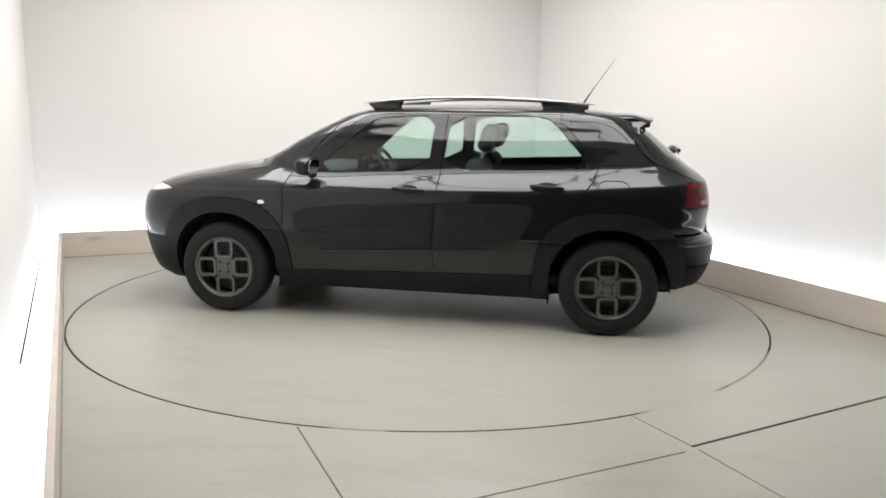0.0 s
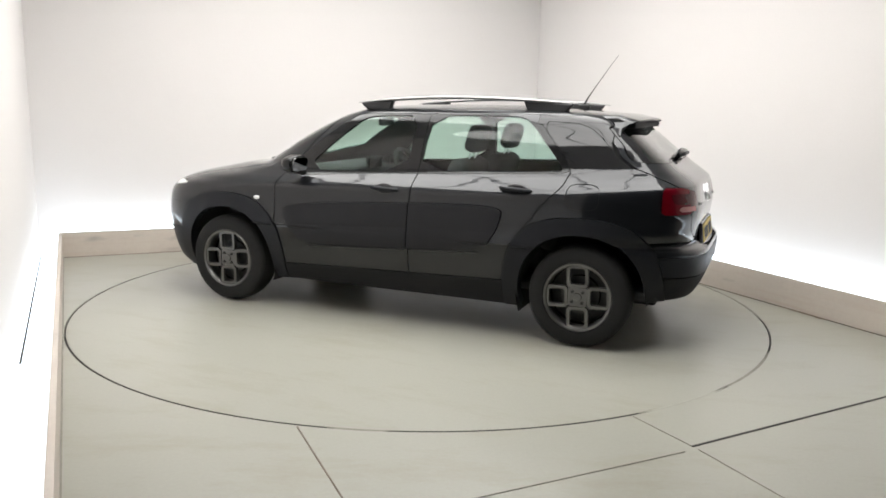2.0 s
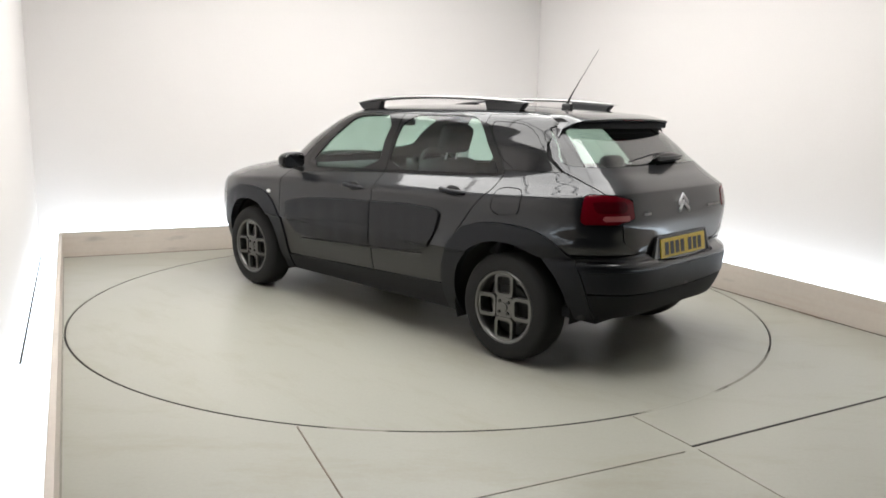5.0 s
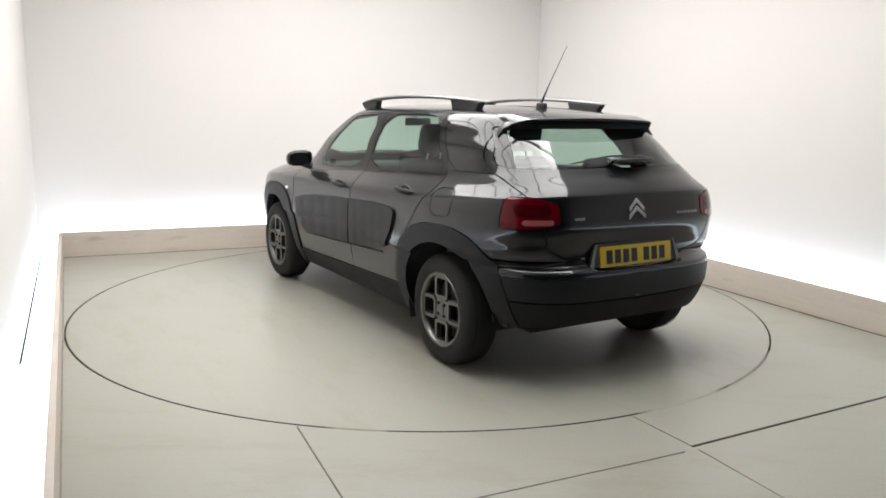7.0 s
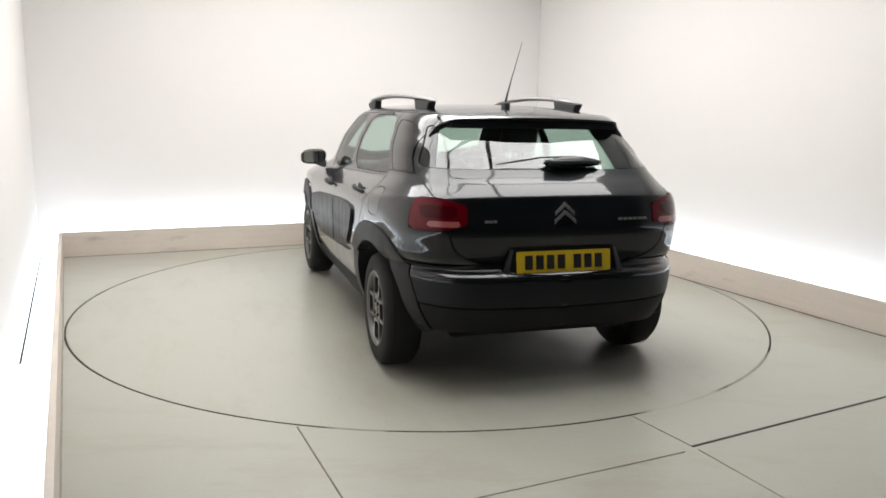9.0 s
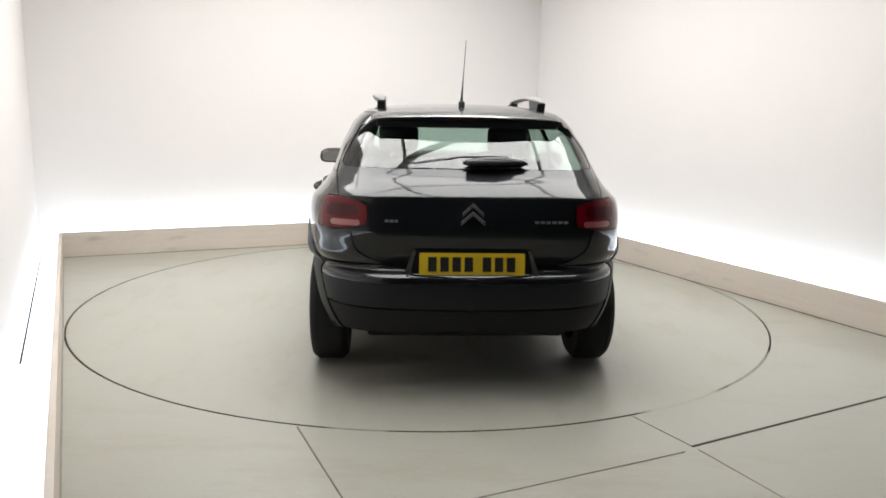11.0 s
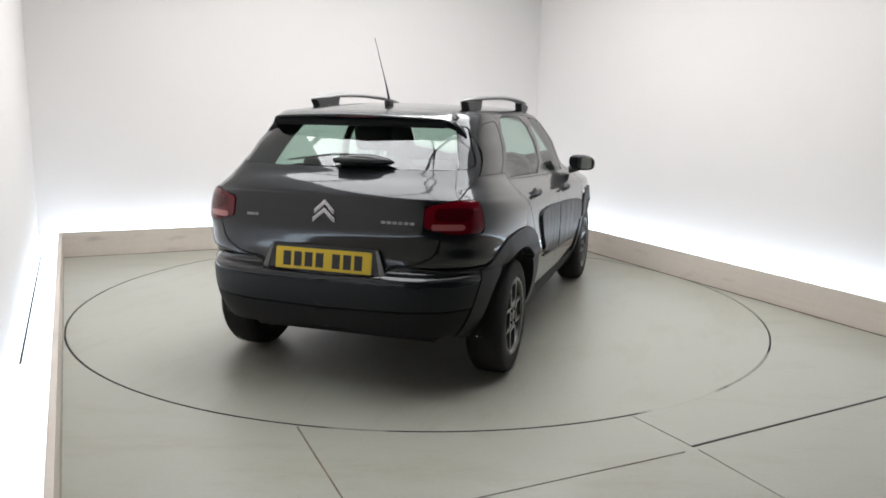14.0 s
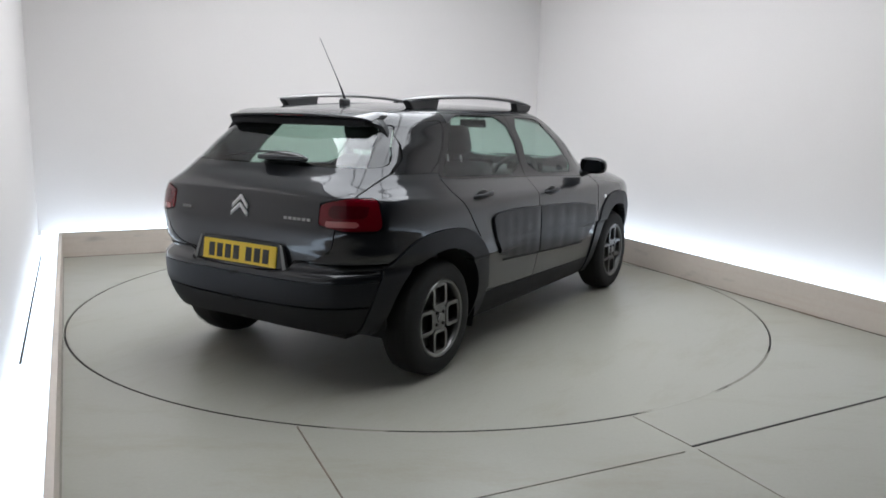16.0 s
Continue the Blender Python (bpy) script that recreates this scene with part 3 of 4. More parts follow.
# bumpers
f_rb, rest = skin.take(rest, both_of(lambda p: p[:, 2] - (0.612 + 0.056 * np.clip((np.abs(p[:, 1]) - 0.315) / 0.05, 0, 1)), lambda p: p[:, 0] + 1.62), 0.006)
f_rb_low, f_rb = skin.take(f_rb, lambda p: p[:, 2] - 0.585, 0.003)
f_fb, rest = skin.take(rest, both_of(lambda p: p[:, 2] - 0.70, lambda p: 1.66 - p[:, 0]), 0.006)
f_fb_low, f_fb = skin.take(f_fb, lambda p: p[:, 2] - 0.50, 0.004)
f_head, rest = skin.take(rest, both_of(poly_field([(1.66, 0.845), (1.98, 0.80), (2.3, 0.80), (2.3, 0.835), (1.85, 0.868)], XZ, 1), lambda p: 0.30 - p[:, 1]), 0.004)
f_hood, rest = skin.take(rest, both_of(lambda p: 0.84 - p[:, 2], lambda p: 1.02 - p[:, 0], lambda p: p[:, 1] - 0.655), 0.006)
flap = both_of(poly_field([(-1.20, 0.845), (-1.20, 1.0), (-1.40, 1.0), (-1.40, 0.845)], XZ), side)
f_flap_all, rest = skin.cut(rest, flap)
f_flap, _ = skin.cut(f_flap_all, lambda p: flap(p) + 0.005)
# doors, with their bump cushions
door_f = both_of(poly_field([(0.86, 0.20), (0.86, 0.90), (0.82, 1.0), (0.45, 1.40), (-0.25, 1.45), (-0.185, 0.95), (-0.16, 0.20)], XZ, 0), side)
door_r = both_of(poly_field([(-0.155, 0.20), (-0.18, 0.95), (-0.25, 1.45), (-0.93, 1.45), (-1.20, 1.06), (-1.17, 0.98), (-1.06, 0.86), (-0.86, 0.60), (-0.84, 0.20)], XZ, 0), side)
cushion = both_of(poly_field([(0.80, 0.765), (0.76, 0.60), (0.63, 0.482), (-0.69, 0.552), (-0.79, 0.70), (-0.825, 0.858)], XZ, 2), side)
f_cush, rest = skin.take(rest, cushion, 0.002)
f_cush_r, f_cush_f = skin.take(f_cush, split, 0.006)
f_df, rest = skin.take(rest, door_f, 0.007)
f_dr, rest = skin.take(rest, door_r, 0.007)

# dark lining behind the gaps
_, lining = skin.cut(whole, any_of(*(lambda p, f=f: f(p) - 0.012 for f in (rear_glass, screen, pane_f, pane_r))))
skin.panel("lining", lining, LINER, car, both=True, out=-0.016, edge=0)

f_wing, f_quarter = skin.cut(rest, lambda p: 0.2 - p[:, 0])
for s in (1, -1):
    skin.panel("front_wing", f_wing, PAINT, car, side=s)
    skin.panel("rear_quarter", f_quarter if s > 0 else f_quarter + f_flap_all, PAINT, car, side=s)
skin.panel("roof", f_roof, PAINT, car, both=True)
skin.panel("bonnet", f_hood, PAINT, car, both=True)
skin.panel("windscreen", g_front, PANE, car, both=True, out=-0.003, label="green-tinted glass windscreen").visible_shadow = False
tailgate = skin.panel("tailgate", f_gate, PAINT, car, both=True)
g_frit, g_rear = skin.cut(g_rear, lambda p: (0.605 - 0.42 * (p[:, 2] - 1.13)) - p[:, 1])
for s in (1, -1):
    skin.panel("window_edge", g_frit, DARKPANE, tailgate, side=s, out=-0.003, edge=0, label="dark glass edge of the rear window")
glass = skin.panel("rear_window", g_rear, REARPANE, tailgate, both=True, out=-0.003, label="tinted glass rear window")
glass.visible_shadow = False
bumper = skin.panel("rear_bumper", f_rb, PAINT, car, both=True, out=0.006, edge=0.03, label="painted upper rear bumper with a sloped ledge")
f_skirt, f_rb_low = skin.take(f_rb_low, lambda p: p[:, 2] - 0.448 - 0.02 * np.abs(p[:, 1]), 0.010)
skin.panel("lower_cladding", f_rb_low, CLAD, bumper, both=True, out=0.008, edge=0.03, label="charcoal plastic lower bumper")
skin.panel("bumper_skirt", f_skirt, MATTBLACK, bumper, both=True, out=0.004, edge=0.03, label="black plastic bumper skirt")
bumper_f = skin.panel("front_bumper", f_fb, PAINT, car, both=True)
skin.panel("lower_cladding", f_fb_low, CLAD, bumper_f, both=True, out=0.004, label="charcoal plastic lower bumper")


def cushion_mesh(name, faces, parent, s, x0, x1):
    """The soft side cushion: a raised panel with rows of shallow pads."""
    v0 = len(skin.v)
    keep = (list(skin.v), list(skin.n))
    cells = 5
    p = np.array(skin.v)
    n = np.array(skin.n)
    u = np.clip((p[:, 0] - x0) / (x1 - x0), 0, 1) * cells
    h = np.abs(np.sin(np.pi * u)) ** 0.35
    lane = np.clip((p[:, 2] - 0.5 + 0.045 * (p[:, 0])) / 0.30, 0.02, 0.98)
    h2 = np.abs(np.sin(np.pi * lane * 2)) ** 0.35
    skin.v = [tuple(q) for q in p + n * (0.010 + 0.006 * h * h2)[:, None]]
    ob = skin.panel(name, faces, BUMP, parent, side=s, out=0.0, edge=0.016, label="dark padded plastic door cushion")
    skin.v, skin.n = keep
    return ob


def door_handle(x, z, y, s, parent):
    bm = bmesh.new()
    w = 0.105
    path = [(x + w - 2 * w * k / 10, s * (y + 0.012 + 0.024 * math.sin(math.pi * k / 10) ** 0.6), z + 0.006 * (1 - 2 * k / 10)) for k in range(11)]
    tube(path, [0.006] + [0.013] * 9 + [0.006], 10, bm, flat=1.0)
    part("handle", bm, CLAD, parent, "dark grey pull handle", smooth=True)
    bm = bmesh.new()
    bmesh.ops.create_uvsphere(bm, u_segments=20, v_segments=10, radius=1)
    for q in bm.verts:
        q.co = Vector((x + q.co.x * 0.062, s * (y + 0.006) + q.co.y * 0.010, z + q.co.z * 0.033))
    part("handle_recess", bm, BLACK, parent, "black handle recess", smooth=True)


def side_y(x, z):
    """Half width of the body's side at a place."""
    p = np.array(skin.v)
    p = p[p[:, 1] > 0.3]
    d = (p[:, 0] - x) ** 2 + (p[:, 2] - z) ** 2
    return float(p[np.argmin(d), 1])


def flank_y(x, z):
    """Half width of the body's side, eased over its neighbourhood."""
    p = np.array(skin.v)
    p = p[p[:, 1] > 0.3]
    w = np.exp(-((p[:, 0] - x) ** 2 + (p[:, 2] - z) ** 2) / (2 * 0.022 ** 2))
    return float((w * p[:, 1]).sum() / w.sum())


def crease_glint(x0, x1, s, parent):
    """A thin metal bead added to give the door crease's highlight under a cushion."""
    pts = []
    for k in range(15):
        x = x0 + (x1 - x0) * k / 14
        z = 0.5045 - 0.053 * x
        pts.append((x, s * (flank_y(x, z) + 0.006), z))
    part("crease_glint", tube(pts, [0.003] + [0.0055] * 13 + [0.003], 8), BRAKE, parent, "dark satin bead added for the crease highlight under the cushion", smooth=True)


for s in (1, -1):
    d = skin.panel("front_door", f_df, PAINT, car, side=s)
    skin.panel("window_pane", f_pf, PANE, d, side=s, out=-0.003, label="green-tinted door glass").visible_shadow = False
    skin.panel("window_frame", f_frame_f, GLOSSBLACK, d, side=s, out=-0.001, label="gloss black window surround")
    cushion_mesh("cushion", f_cush_f, d, s, -0.185, 0.80)
    crease_glint(0.60, -0.175, s, d)
    door_handle(0.0, 0.905, side_y(0.0, 0.905), s, d)
    d = skin.panel("rear_door", f_dr, PAINT, car, side=s)
    skin.panel("window_pane", f_pr, PANE, d, side=s, out=-0.003, label="green-tinted door glass").visible_shadow = False
    skin.panel("window_frame", f_frame_r, GLOSSBLACK, d, side=s, out=-0.001, label="gloss black window surround")
    cushion_mesh("cushion", f_cush_r, d, s, -0.83, -0.185)
    crease_glint(-0.195, -0.66, s, d)
    door_handle(-0.888, 0.949, side_y(-0.888, 0.949), s, d)
    skin.panel("quarter_window", f_pq, DARKPANE, car, side=s, out=-0.002, label="dark tinted quarter glass")
    skin.panel("pillar_trim", f_pillar, DARKPANE, car, side=s, label="gloss black trim over the rear pillar")
    skin.panel("wheel_arch_cladding", f_arch_f, CLAD, car, side=s, out=0.011, edge=0.06, label="charcoal plastic wheel arch cladding")
    skin.panel("wheel_arch_cladding", f_arch_r, CLAD, car, side=s, out=0.011, edge=0.06, label="charcoal plastic wheel arch cladding")
    skin.panel("sill_cladding", f_sill, MATTBLACK, car, side=s, out=0.006, edge=0.03, label="black plastic sill cladding")
    skin.panel("headlight", f_head, LENS, car, side=s, out=0.001, label="slim clear daytime lamp")
    if s > 0:
        skin.panel("fuel_flap", f_flap, PAINT, car, side=s)
    tl = skin.panel("tail_light", f_lamp, RED, car, side=s, out=0.004, edge=0.02, label="dark red three-dimensional tail lamp")
    strip, _ = skin.cut(f_lamp, both_of(lambda p: np.abs(p[:, 2] - 0.872) - 0.014, lambda p: np.abs(p[:, 1] - 0.625) - 0.075))
    dark, _ = skin.cut(f_lamp, both_of(lambda p: np.abs(p[:, 2] - 0.930) - 0.030, lambda p: np.abs(p[:, 1] - 0.640) - 0.080))
    skin.panel("inner_lens", dark, REDDARK, tl, side=s, out=0.0052, edge=0, label="smoked centre of the tail lamp")
    skin.panel("reflector", strip, REDLIGHT, tl, side=s, out=0.0052, edge=0, label="pale reflector in the tail lamp")
    # small side lamp on the wing
    y = side_y(1.012, 0.782)
    bm = bmesh.new()
    bmesh.ops.create_uvsphere(bm, u_segments=16, v_segments=8, radius=1)
    for q in bm.verts:
        q.co = Vector((1.012 + q.co.x * 0.026, s * (y + 0.002) + q.co.y * 0.008, 0.782 + q.co.z * 0.014))
    part("side_indicator", bm, LENS, car, "small clear side indicator", smooth=True)


# wheels
def wheel(x, s):
    hub = new("wheel")
    hub.parent = car
    hub.matrix_basis = pose(x, s * (0.748 if x > 0 else 0.735), HUB, 0, 0, 0 if s > 0 else 180)
    o = 0.098
    prof = [(0.205, -o), (0.235, -o - 0.006), (0.285, -o), (0.306, -o + 0.02), (0.314, -o + 0.045), (0.316, 0), (0.314, o - 0.045), (0.306, o - 0.02), (0.296, o - 0.006),
            (0.285, o), (0.262, o + 0.005), (0.235, o + 0.006), (0.216, o + 0.002), (0.208, o - 0.01), (0.205, -o)]
    part("tyre", lathe_y(prof, 72), RUBBER, hub, "black road tyre", smooth=True)
    bm = bmesh.new()
    for yy in (-0.06, -0.02, 0.02, 0.06):
        lathe_y([(0.3172, yy - 0.004), (0.3172, yy + 0.004)], 64, bm)
    part("tread_groove", bm, LINER, hub)
    rim = part("rim", lathe_y([(0.208, -0.07), (0.203, 0.06), (0.214, o - 0.004), (0.208, o + 0.004), (0.196, o), (0.188, o - 0.012), (0.186, o - 0.03), (0.19, 0.0)], 72), ALLOY, hub, "grey alloy rim with four square loops", smooth=True)
    for k in range(4):
        bm = bmesh.new()
        m = Matrix.Rotation(radians(90 * k + 2), 4, "Y") @ pose(0, o - 0.008, 0.128) @ pose(0, 0, 0, 90, 0, 0)
        outline_prism(round_rect(0.066, 0.068, 0.028), 0.03, m, bm, round_rect(0.047, 0.049, 0.016))
        sharp = [e for e in bm.edges if len(e.link_faces) == 2 and e.calc_face_angle(0) > 1.2]
        bmesh.ops.bevel(bm, geom=sharp, offset=0.005, segments=2, affect="EDGES", profile=0.5)
        part("spoke_loop", bm, ALLOY, rim, smooth=True, angle=50)
    bm = bmesh.new()
    m = pose(0, o - 0.012, 0) @ pose(0, 0, 0, 90, 0, 0) @ pose(0, 0, 0, 0, 0, 2)
    outline_prism(round_rect(0.058, 0.058, 0.016), 0.03, m, bm)
    part("hub_plate", bm, ALLOY, rim)
    bm = bmesh.new()
    lathe_y([(0.001, o - 0.004), (0.024, o - 0.006), (0.027, o - 0.012)], 24, bm)
    part("hub_cap", bm, ALLOY, rim, smooth=True)
    for k in range(4):
        a = radians(47 + 90 * k)
        bm = bmesh.new()
        bmesh.ops.create_cone(bm, segments=6, radius1=0.010, radius2=0.009, depth=0.014, cap_ends=True, matrix=pose(0.045 * math.cos(a), o - 0.009, 0.045 * math.sin(a), 90, 0, 0))
        part("wheel_nut", bm, BLACK, rim)
    part("brake_disc", lathe_y([(0.001, 0.02), (0.12, 0.02), (0.125, 0.0), (0.18, -0.01), (0.19, -0.05)], 40), BRAKE, hub, "dark brake disc", smooth=True)
    return hub


for x in (AXLE, -AXLE):
    for s in (1, -1):
        wheel(x, s)
        # dark inner wheel housing
        bm = bmesh.new()
        rows = []
        for y in (0.50, 0.62, 0.745):
            rows.append([bm.verts.new((x + 0.397 * math.cos(radians(a)), s * (y + (0.065 if y > 0.7 and (a < 90) == (x < 0) else 0)), HUB + 0.397 * math.sin(radians(a)))) for a in range(-5 if x > 0 else -20, 201 if x > 0 else 186, 5)])
        for a, b in zip(rows, rows[1:]):
            for k in range(len(a) - 1):
                bm.faces.new((a[k], a[k + 1], b[k + 1], b[k]))
        bm.faces.new(rows[0])
        part("wheel_housing", bm, LINER, car, "black inner wheel housing", smooth=True)

# underside
part("underbody", rbox((-1.72, -0.52, 0.24), (1.9, 0.52, 0.34), 0.02), LINER, car, "black underbody")
part("underbody", rbox((-0.86, -0.76, 0.205), (0.86, 0.76, 0.27), 0.02), LINER, car, "black underbody")



# roof bars
def bar_z(x):
    t = (x + 0.39) / 0.78
    return 1.497 - 0.030 * t * t - 0.016 * max(0, t) ** 2


for s in (1, -1):
    bar = new("roof_bar")
    bar.parent = car
    bar["label"] = "satin grey roof bar on black feet"
    pts, rad = [], []
    for k in range(33):
        x = 0.40 - 1.57 * k / 32
        y = 0.505 - 0.055 * max(0, (-x - 0.3)) - 0.03 * max(0, x)
        pts.append((x, s * y, bar_z(x)))
        rad.append(0.035 * min(1, (0.10 + min(k, 32 - k) / 5)))
    part("rail", tube(pts, rad, 14, flat=0.36), RAILMETAL, bar, smooth=True)
    for x0, x1, rake in ((0.13, 0.345, 0.05), (-1.105, -0.82, -0.06)):
        xm = (x0 + x1) / 2
        y = 0.50 - 0.055 * max(0, (-xm - 0.3)) - 0.03 * max(0, xm)
        foot = rbox((x0, s * y - 0.024, 1.405), (x1, s * y + 0.024, bar_z(xm) - 0.004), 0.01, 2)
        for v in foot.verts:
            up = (v.co.z - 1.405) / (bar_z(xm) - 1.409)
            # the outer end leans out under the rail, the inner end is swept away from it
            inner = (x1 - v.co.x) / (x1 - x0) if rake > 0 else (v.co.x - x0) / (x1 - x0)
            v.co.x += rake * (up - 0.5) * (0.9 - 1.5 * inner)
            if up > 0.5:
                v.co.z += bar_z(v.co.x) - bar_z(xm)
        part("foot", foot, BLACK, bar, "black roof bar foot")

# roof spoiler over the rear window
rings = []
for k in range(33):
    t = -1 + 2 * k / 32
    a = abs(t)
    end = max(0, (a - 0.80) / 0.20)
    y = 0.55 * t * (1 - 0.07 * end ** 2)
    lid = 1.416 - 0.018 * a ** 2 - 0.012 * end ** 2
    tip = -1.572 + 0.045 * a ** 2 + 0.03 * end ** 2
    low = 0.016 + 0.042 * end ** 1.2
    wide = 0.55 * t * (1 + 0.06 * end ** 1.2)
    rings.append([(-1.27, y * (1 - 0.02 * end), lid + 0.004 - 0.012 * end), (-1.42, y, lid), (tip + 0.03, y, lid - 0.022), (tip, y, lid - 0.030), (tip, y * 0.998, lid - 0.038),
                  (tip + 0.045, 0.5 * (y + wide), lid - 0.042 - 0.30 * low), (-1.455, wide, lid - 0.046 - low), (-1.37, 0.35 * y + 0.65 * wide, lid - 0.044 - 0.45 * low), (-1.27, y * (1 - 0.02 * end), lid - 0.03)])
def spoiler_skin(first, last, close):
    bm = bmesh.new()
    rows = [[bm.verts.new(r[k % 9]) for k in range(first, last + 1)] for r in rings]
    for p, q in zip(rows, rows[1:]):
        for k in range(last - first):
            bm.faces.new((p[k], p[k + 1], q[k + 1], q[k]))
    if close:
        bm.faces.new(rows[0])
        bm.faces.new(rows[-1][::-1])
    return bm


spoiler = part("spoiler", spoiler_skin(0, 4, False), PAINT, car, smooth=True, angle=30)
part("spoiler_shell", spoiler_skin(4, 9, True), MATTBLACK, spoiler, "matt black underside of the spoiler", smooth=True, angle=30)
for ring, dy in ((rings[0], -0.002), (rings[-1], 0.002)):
    bm = bmesh.new()
    face = [bm.verts.new((x, y + dy, z)) for x, y, z in ring]
    inner = [bm.verts.new((x, y + dy * 0.2, z)) for x, y, z in ring]
    bm.faces.new(face)
    for k in range(9):
        bm.faces.new((face[k], face[(k + 1) % 9], inner[(k + 1) % 9], inner[k]))
    part("spoiler_end", bm, PAINT, spoiler)
part("spoiler_underside", rbox((-1.525, -0.485, 1.325), (-1.42, 0.485, 1.366), 0.012, 2), MATTBLACK, spoiler, "black underside of the spoiler")
part("brake_lamp", rbox((-1.571, -0.10, 1.373), (-1.560, 0.10, 1.380), 0.002), RED, spoiler, "narrow red high brake lamp")

# aerial
aerial = new("aerial")
aerial.parent = car
part("base", rbox((-1.125, -0.017, 1.43), (-1.05, 0.017, 1.470), 0.011, 3), BLACK, aerial, smooth=True)
part("mast", tube([(-1.085, 0, 1.468), (-1.11, 0, 1.515), (-1.165, 0, 1.60), (-1.300, 0, 1.796)], [0.008, 0.0055, 0.0025, 0.0014], 8), BLACK, aerial, smooth=True)

# door mirrors
for s in (1, -1):
    mir = new("door_mirror")
    mir.parent = car
    mir["label"] = "black door mirror on a short arm"
    bm = bmesh.new()
    bmesh.ops.create_uvsphere(bm, u_segments=28, v_segments=18, radius=1)
    for q in bm.verts:
        c = q.co.copy()
        e = lambda t, n: math.copysign(abs(t) ** n, t)
        q.co = Vector((0.665 + (0.085 * e(c.x, 0.8) if c.x > 0 else 0.03 * e(c.x, 0.5)), s * (0.885 + 0.098 * e(c.y * s, 0.75)), 1.035 + 0.058 * e(c.z, 0.7) - 0.008 * c.y * s))
    part("housing", bm, GLOSSBLACK, mir, smooth=True)
    part("arm", tube([(0.67, s * 0.79, 0.975), (0.67, s * 0.83, 0.985), (0.67, s * 0.87, 1.005)], [0.03, 0.026, 0.03], 12), BLACK, mir, smooth=True)
    m = pose(0.631, s * 0.885, 1.033, 0, 0, -4 * s) @ pose(0, 0, 0, 0, -97, 0)
    part("mirror_pane", outline_prism(round_rect(0.043, 0.078, 0.025), 0.004, m), SILVERGLASS, mir, "mirror glass")

# rear wiper in its pod
pod = new("rear_wiper")
pod.parent = car
pod["label"] = "black rear wiper on a rounded pod"
bm = bmesh.new()
bmesh.ops.create_uvsphere(bm, u_segments=28, v_segments=14, radius=1)
for q in bm.verts:
    c = q.co.copy()
    q.co = Vector((-1.74 + 0.035 * c.x, -0.125 + 0.165 * c.y * (1 - 0.25 * c.z), 1.164 + 0.030 * c.z))
part("pod", bm, GLOSSBLACK, pod, smooth=True)
part("arm", tube([(-1.768, 0.02, 1.160), (-1.774, -0.12, 1.165), (-1.755, -0.28, 1.167)], [0.014, 0.012, 0.006], 8), BLACK, pod, smooth=True)
part("blade", tube([(-1.735, 0.30, 1.150), (-1.735, 0.05, 1.185), (-1.728, -0.14, 1.192)], [0.004, 0.005, 0.003], 8), BLACK, pod, smooth=True)


# things on the tailgate
def tail_x(y, z):
    p = np.array(skin.v)
    p = p[p[:, 0] < -1.0]
    d = (p[:, 1] - abs(y)) ** 2 + (p[:, 2] - z) ** 2
    return float(p[np.argmin(d), 0])


def tail_plate(name, outlines, y0, z0, thick, mat, parent, label="", lean=0.0, x=None):
    """Flat pieces on the tail: outlines in (to the viewer's right, up)."""
    x = tail_x(y0, z0) if x is None else x
    turn = Matrix(((0, 0, -1), (-1, 0, 0), (0, 1, 0))).to_4x4()
    m = Matrix.Translation((x, y0, z0)) @ pose(0, 0, 0, 0, lean, 0) @ turn
    bm = bmesh.new()
    for o in outlines:
        outline_prism(o, thick, m, bm)
    return part(name, bm, mat, parent, label)


def chevron(dy, w, h, t):
    left = [(-w, dy - h), (0, dy), (0, dy - t), (-w, dy - h - t * 0.8)]
    right = [(0, dy), (w, dy - h), (w, dy - h - t * 0.8), (0, dy - t)]
    return [left, right]


tail_plate("badge", chevron(0.058, 0.052, 0.050, 0.011) + chevron(0.043, 0.052, 0.050, 0.005) + chevron(0.018, 0.058, 0.050, 0.011) + chevron(0.003, 0.058, 0.050, 0.005), 0.0, 0.918, 0.008, CHROME, tailgate, "chrome double chevron emblem", lean=11, x=tail_x(0.0, 0.918) - 0.006)
for k, (y, w) in enumerate([(0.42, 0.010), (0.397, 0.010), (0.374, 0.008)]):
    tail_plate("badge_bar", [[(-w, -0.007), (w, -0.007), (w, 0.007), (-w, 0.007)]], y, 0.885, 0.003, RAILMETAL, tailgate, "small dull chrome model badge", lean=9, x=tail_x(y, 0.885) - 0.003)
for k in range(6):
    y = -0.315 - 0.029 * k
    tail_plate("badge_bar", [[(-0.011, -0.007), (0.011, -0.007), (0.011, 0.007), (-0.011, 0.007)]], y, 0.885, 0.003, RAILMETAL, tailgate, "small dull chrome model badge", lean=9, x=tail_x(y, 0.885) - 0.003)

# number plate in its recess panel
tail_plate("plate_surround", [[(-0.275, 0.072), (0.275, 0.072), (0.30, -0.06), (-0.30, -0.06)]], 0.0, 0.675, 0.014, PAINT, car, "painted number plate surround", lean=8, x=-1.930)
# lighter grey metal stands in for the reflection on the recess's slanted edges
for sy in (1, -1):
    edge = [(sy * 0.276, 0.066), (sy * 0.290, 0.066), (sy * 0.335, -0.058), (sy * 0.306, -0.058)]
    tail_plate("recess_highlight", [edge if sy > 0 else edge[::-1]], 0.0, 0.675, 0.020, ALLOY, car, "edge of the plate recess, in lighter grey for its reflection", lean=8, x=-1.928)
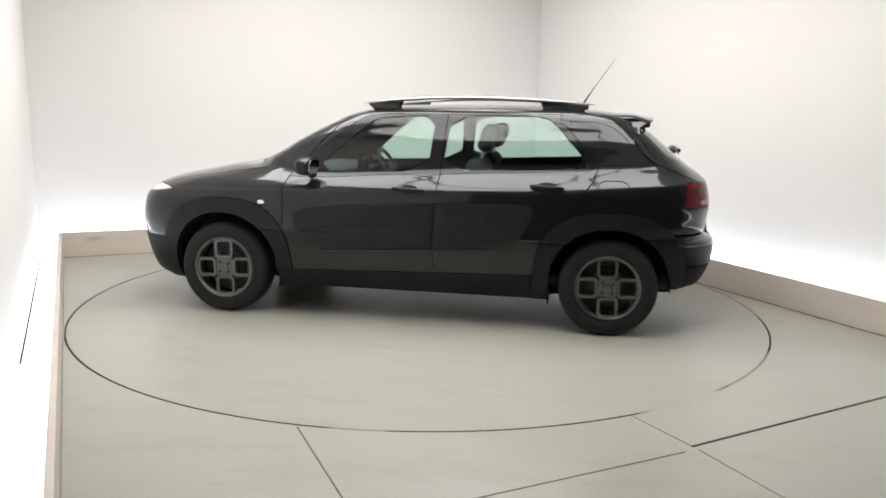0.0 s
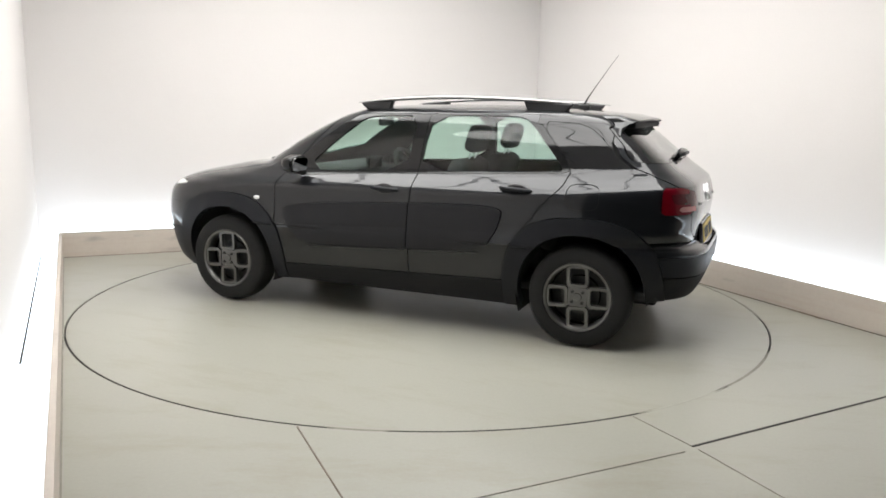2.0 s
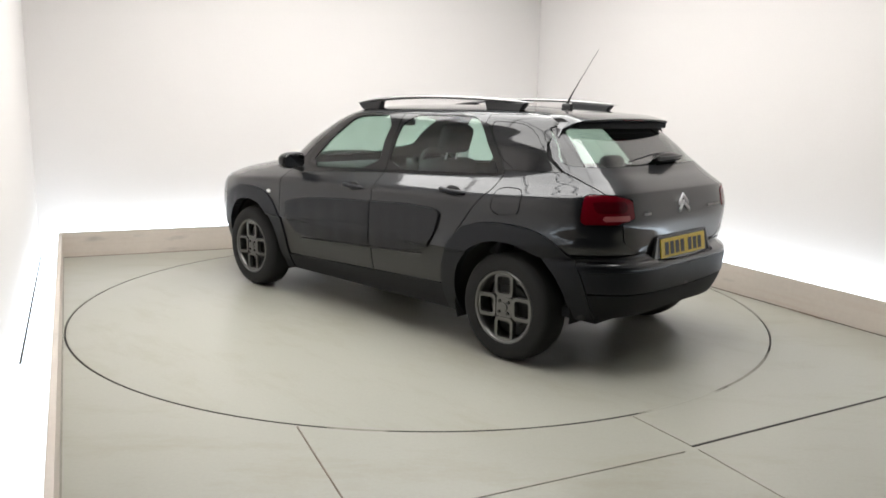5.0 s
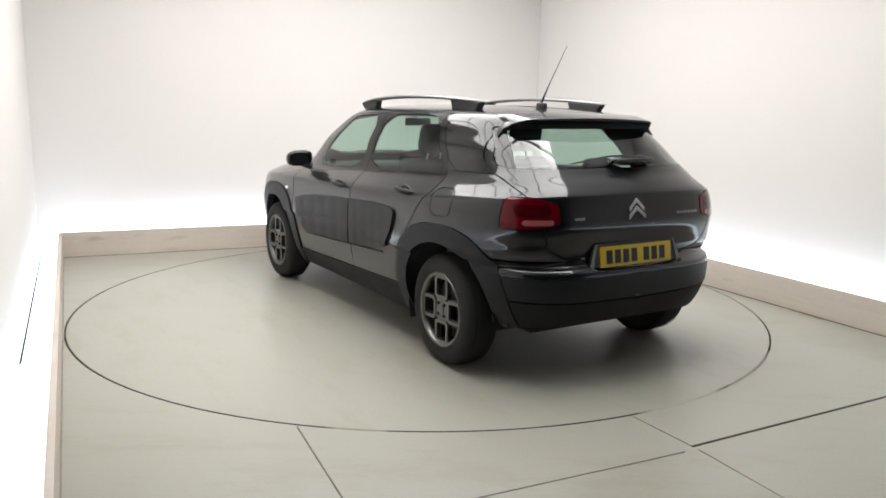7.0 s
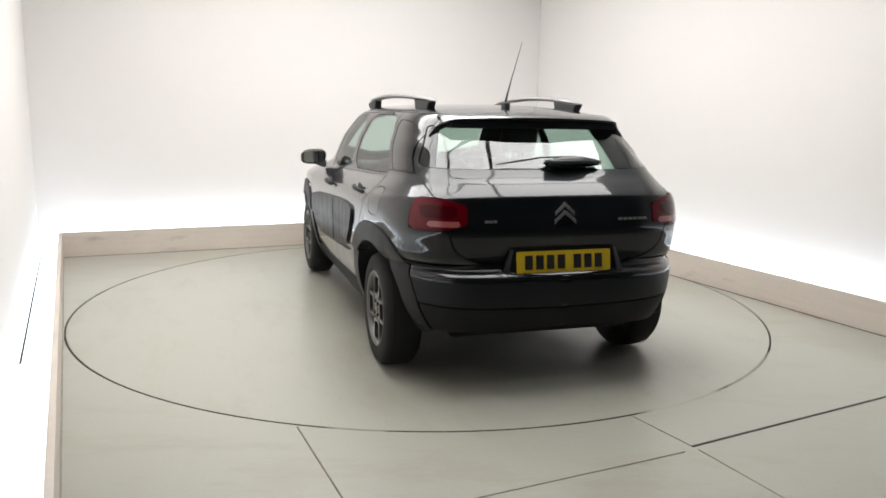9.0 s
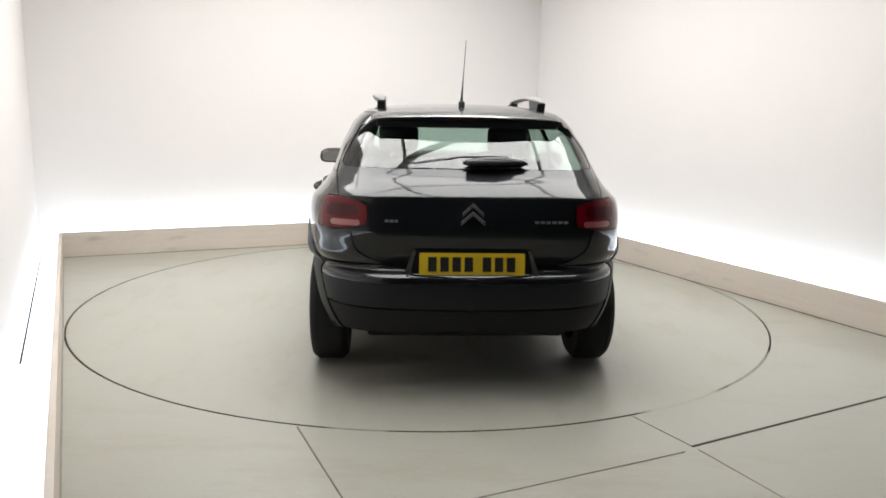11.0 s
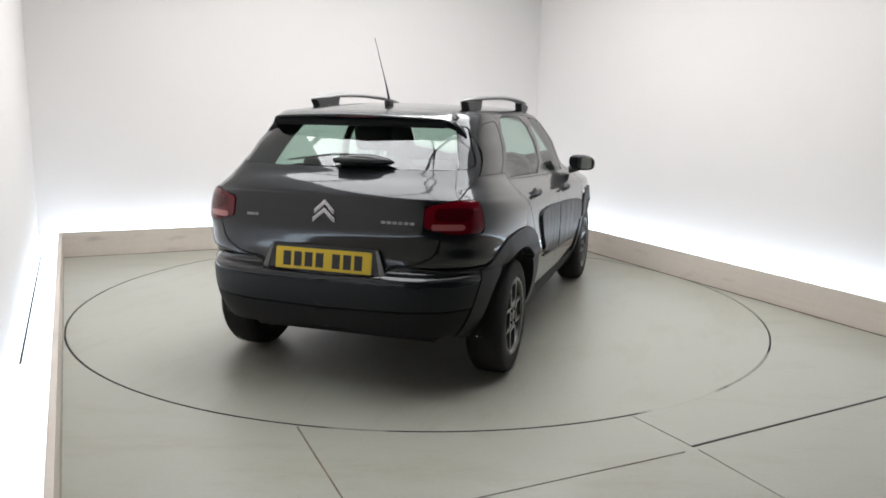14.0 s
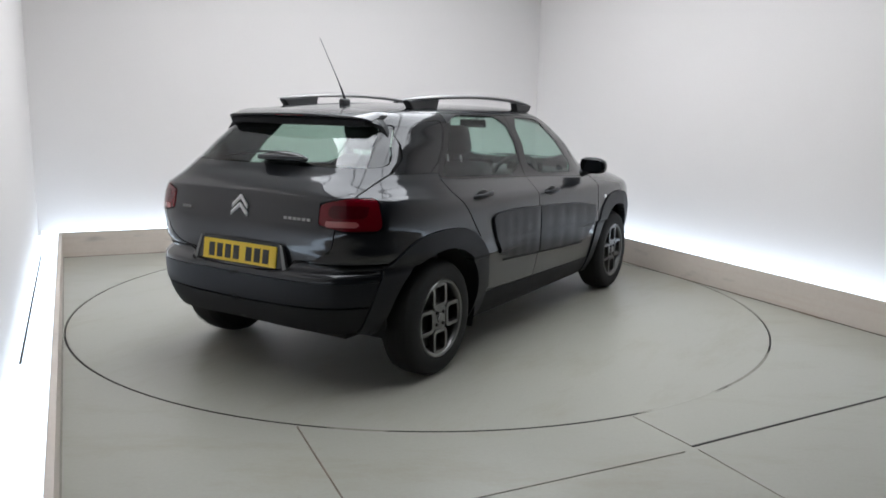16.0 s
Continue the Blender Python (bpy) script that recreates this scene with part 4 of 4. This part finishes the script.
plate = tail_plate("number_plate", [round_rect(0.26, 0.0555, 0.008, 3)], 0.0, 0.676, 0.006, PLATE, car, "yellow number plate with black characters as bars", lean=8, x=-1.9445)
for k in range(7):
    c = -0.196 + 0.0595 * k + (0.030 if k > 3 else 0)
    tail_plate("plate_bar", [[(c - 0.021, -0.036), (c + 0.021, -0.036), (c + 0.021, 0.036), (c - 0.021, 0.036)]], 0.0, 0.676, 0.0014, INK, plate, "black plate character bar", lean=8, x=-1.9507)


# cabin
def seat(x, y):
    s = new("front_seat")
    s.parent = car
    s["label"] = "dark fabric front seat with headrest"
    part("cushion", rbox((x - 0.26, y - 0.25, 0.42), (x + 0.28, y + 0.25, 0.58), 0.06, 3), FABRIC, s, smooth=True)
    m = pose(x - 0.24, y, 0.50, 0, -18, 0)
    part("backrest", rbox((-0.07, -0.25, 0), (0.07, 0.25, 0.62), 0.06, 3, None, m), FABRIC, s, smooth=True)
    part("headrest", rbox((-0.05, -0.13, 0.67), (0.05, 0.13, 0.86), 0.045, 3, None, m), FABRIC, s, smooth=True)
    for dy in (-0.05, 0.05):
        part("headrest_post", tube([m @ Vector((0, dy, 0.60)), m @ Vector((0, dy, 0.70))], 0.006, 8), CHROME, s)


seat(0.02, 0.36)
seat(0.02, -0.36)
bench = new("rear_bench")
bench.parent = car
bench["label"] = "dark fabric rear bench with headrests"
part("cushion", rbox((-1.0, -0.62, 0.42), (-0.48, 0.62, 0.58), 0.06, 3), FABRIC, bench, smooth=True)
m = pose(-1.0, 0, 0.55, 0, -20, 0)
part("backrest", rbox((-0.07, -0.62, 0), (0.07, 0.62, 0.56), 0.05, 3, None, m), FABRIC, bench, smooth=True)
for y in (0.38, -0.38):
    part("headrest", rbox((-0.045, y - 0.11, 0.50), (0.045, y + 0.11, 0.62), 0.04, 3, None, m), FABRIC, bench, smooth=True)
part("parcel_shelf", rbox((-1.68, -0.58, 0.985), (-1.22, 0.58, 1.01), 0.01), DASH, car, "dark parcel shelf")
part("cabin_floor", rbox((-1.75, -0.70, 0.30), (1.0, 0.70, 0.36), 0.02), DASH, car, "dark cabin floor")
dash = part("dashboard", rbox((0.52, -0.68, 0.62), (1.02, 0.68, 0.985), 0.06, 3), DASH, car, "dark low dashboard", smooth=True)
bm = rbox((0.54, -0.52, 0.97), (0.60, -0.24, 1.04), 0.015, 2)
part("instrument_screen", bm, GLOSSBLACK, dash, "black instrument screen")
part("centre_screen", rbox((0.53, -0.12, 0.93), (0.56, 0.10, 1.05), 0.01, 2), GLOSSBLACK, dash, "black touch screen")
wheel_m = pose(0.42, -0.37, 0.93, 0, -62, 0)
steer = new("steering_wheel")
steer.parent = car
ringpts = [wheel_m @ Vector((0.18 * math.cos(2 * math.pi * k / 32), 0.18 * math.sin(2 * math.pi * k / 32), 0)) for k in range(33)]
part("wheel_ring", tube(ringpts, 0.016, 10, caps=False), BLACK, steer, smooth=True)
part("hub", rbox((-0.06, -0.075, -0.03), (0.06, 0.075, 0.015), 0.02, 2, None, wheel_m), BLACK, steer)
part("column", tube([wheel_m @ Vector((0, 0, -0.02)), wheel_m @ Vector((0, 0, -0.22))], 0.035, 12), BLACK, steer)
for a, b in (((0, 0.06), (0, 0.17)), ((0, -0.06), (0, -0.17)), ((-0.05, 0), (-0.17, 0))):
    part("spoke", tube([wheel_m @ Vector((*a, 0)), wheel_m @ Vector((*b, 0))], 0.014, 8), BLACK, steer)
part("inner_mirror", rbox((0.42, -0.11, 1.285), (0.45, 0.11, 1.345), 0.012, 3), BLACK, car, "black inner rear-view mirror")
part("inner_mirror_stalk", tube([(0.45, 0, 1.33), (0.52, 0, 1.37)], 0.012, 8), BLACK, car)
# front wiper at the screen's foot
part("front_wiper", tube([(1.13, 0.50, 1.035), (1.20, 0.1, 1.045), (1.21, -0.3, 1.045)], [0.006, 0.012, 0.006], 8), BLACK, car, "black front wiper", smooth=True)


# ---- what moves: the deck turns and carries the car ----
def motions():
    turns = [(0, 168.65), (1, 162.01), (2, 155.26), (3, 148.40), (4, 141.43), (5, 134.39), (6, 127.31), (7, 120.25), (8, 113.22), (9, 106.21),
             (10, 99.17), (11, 92.10), (12, 84.99), (13, 77.85), (14, 70.73), (15, 63.66), (16, 56.66)]
    walk(turntable, [(t, pose(0, 0, 0, 0, 0, a)) for t, a in turns])
    walk(car, [(t, pose(0, 0, 0, 0, 0, a) @ pose(-0.0349, -0.1705, 0)) for t, a in turns])


motions()
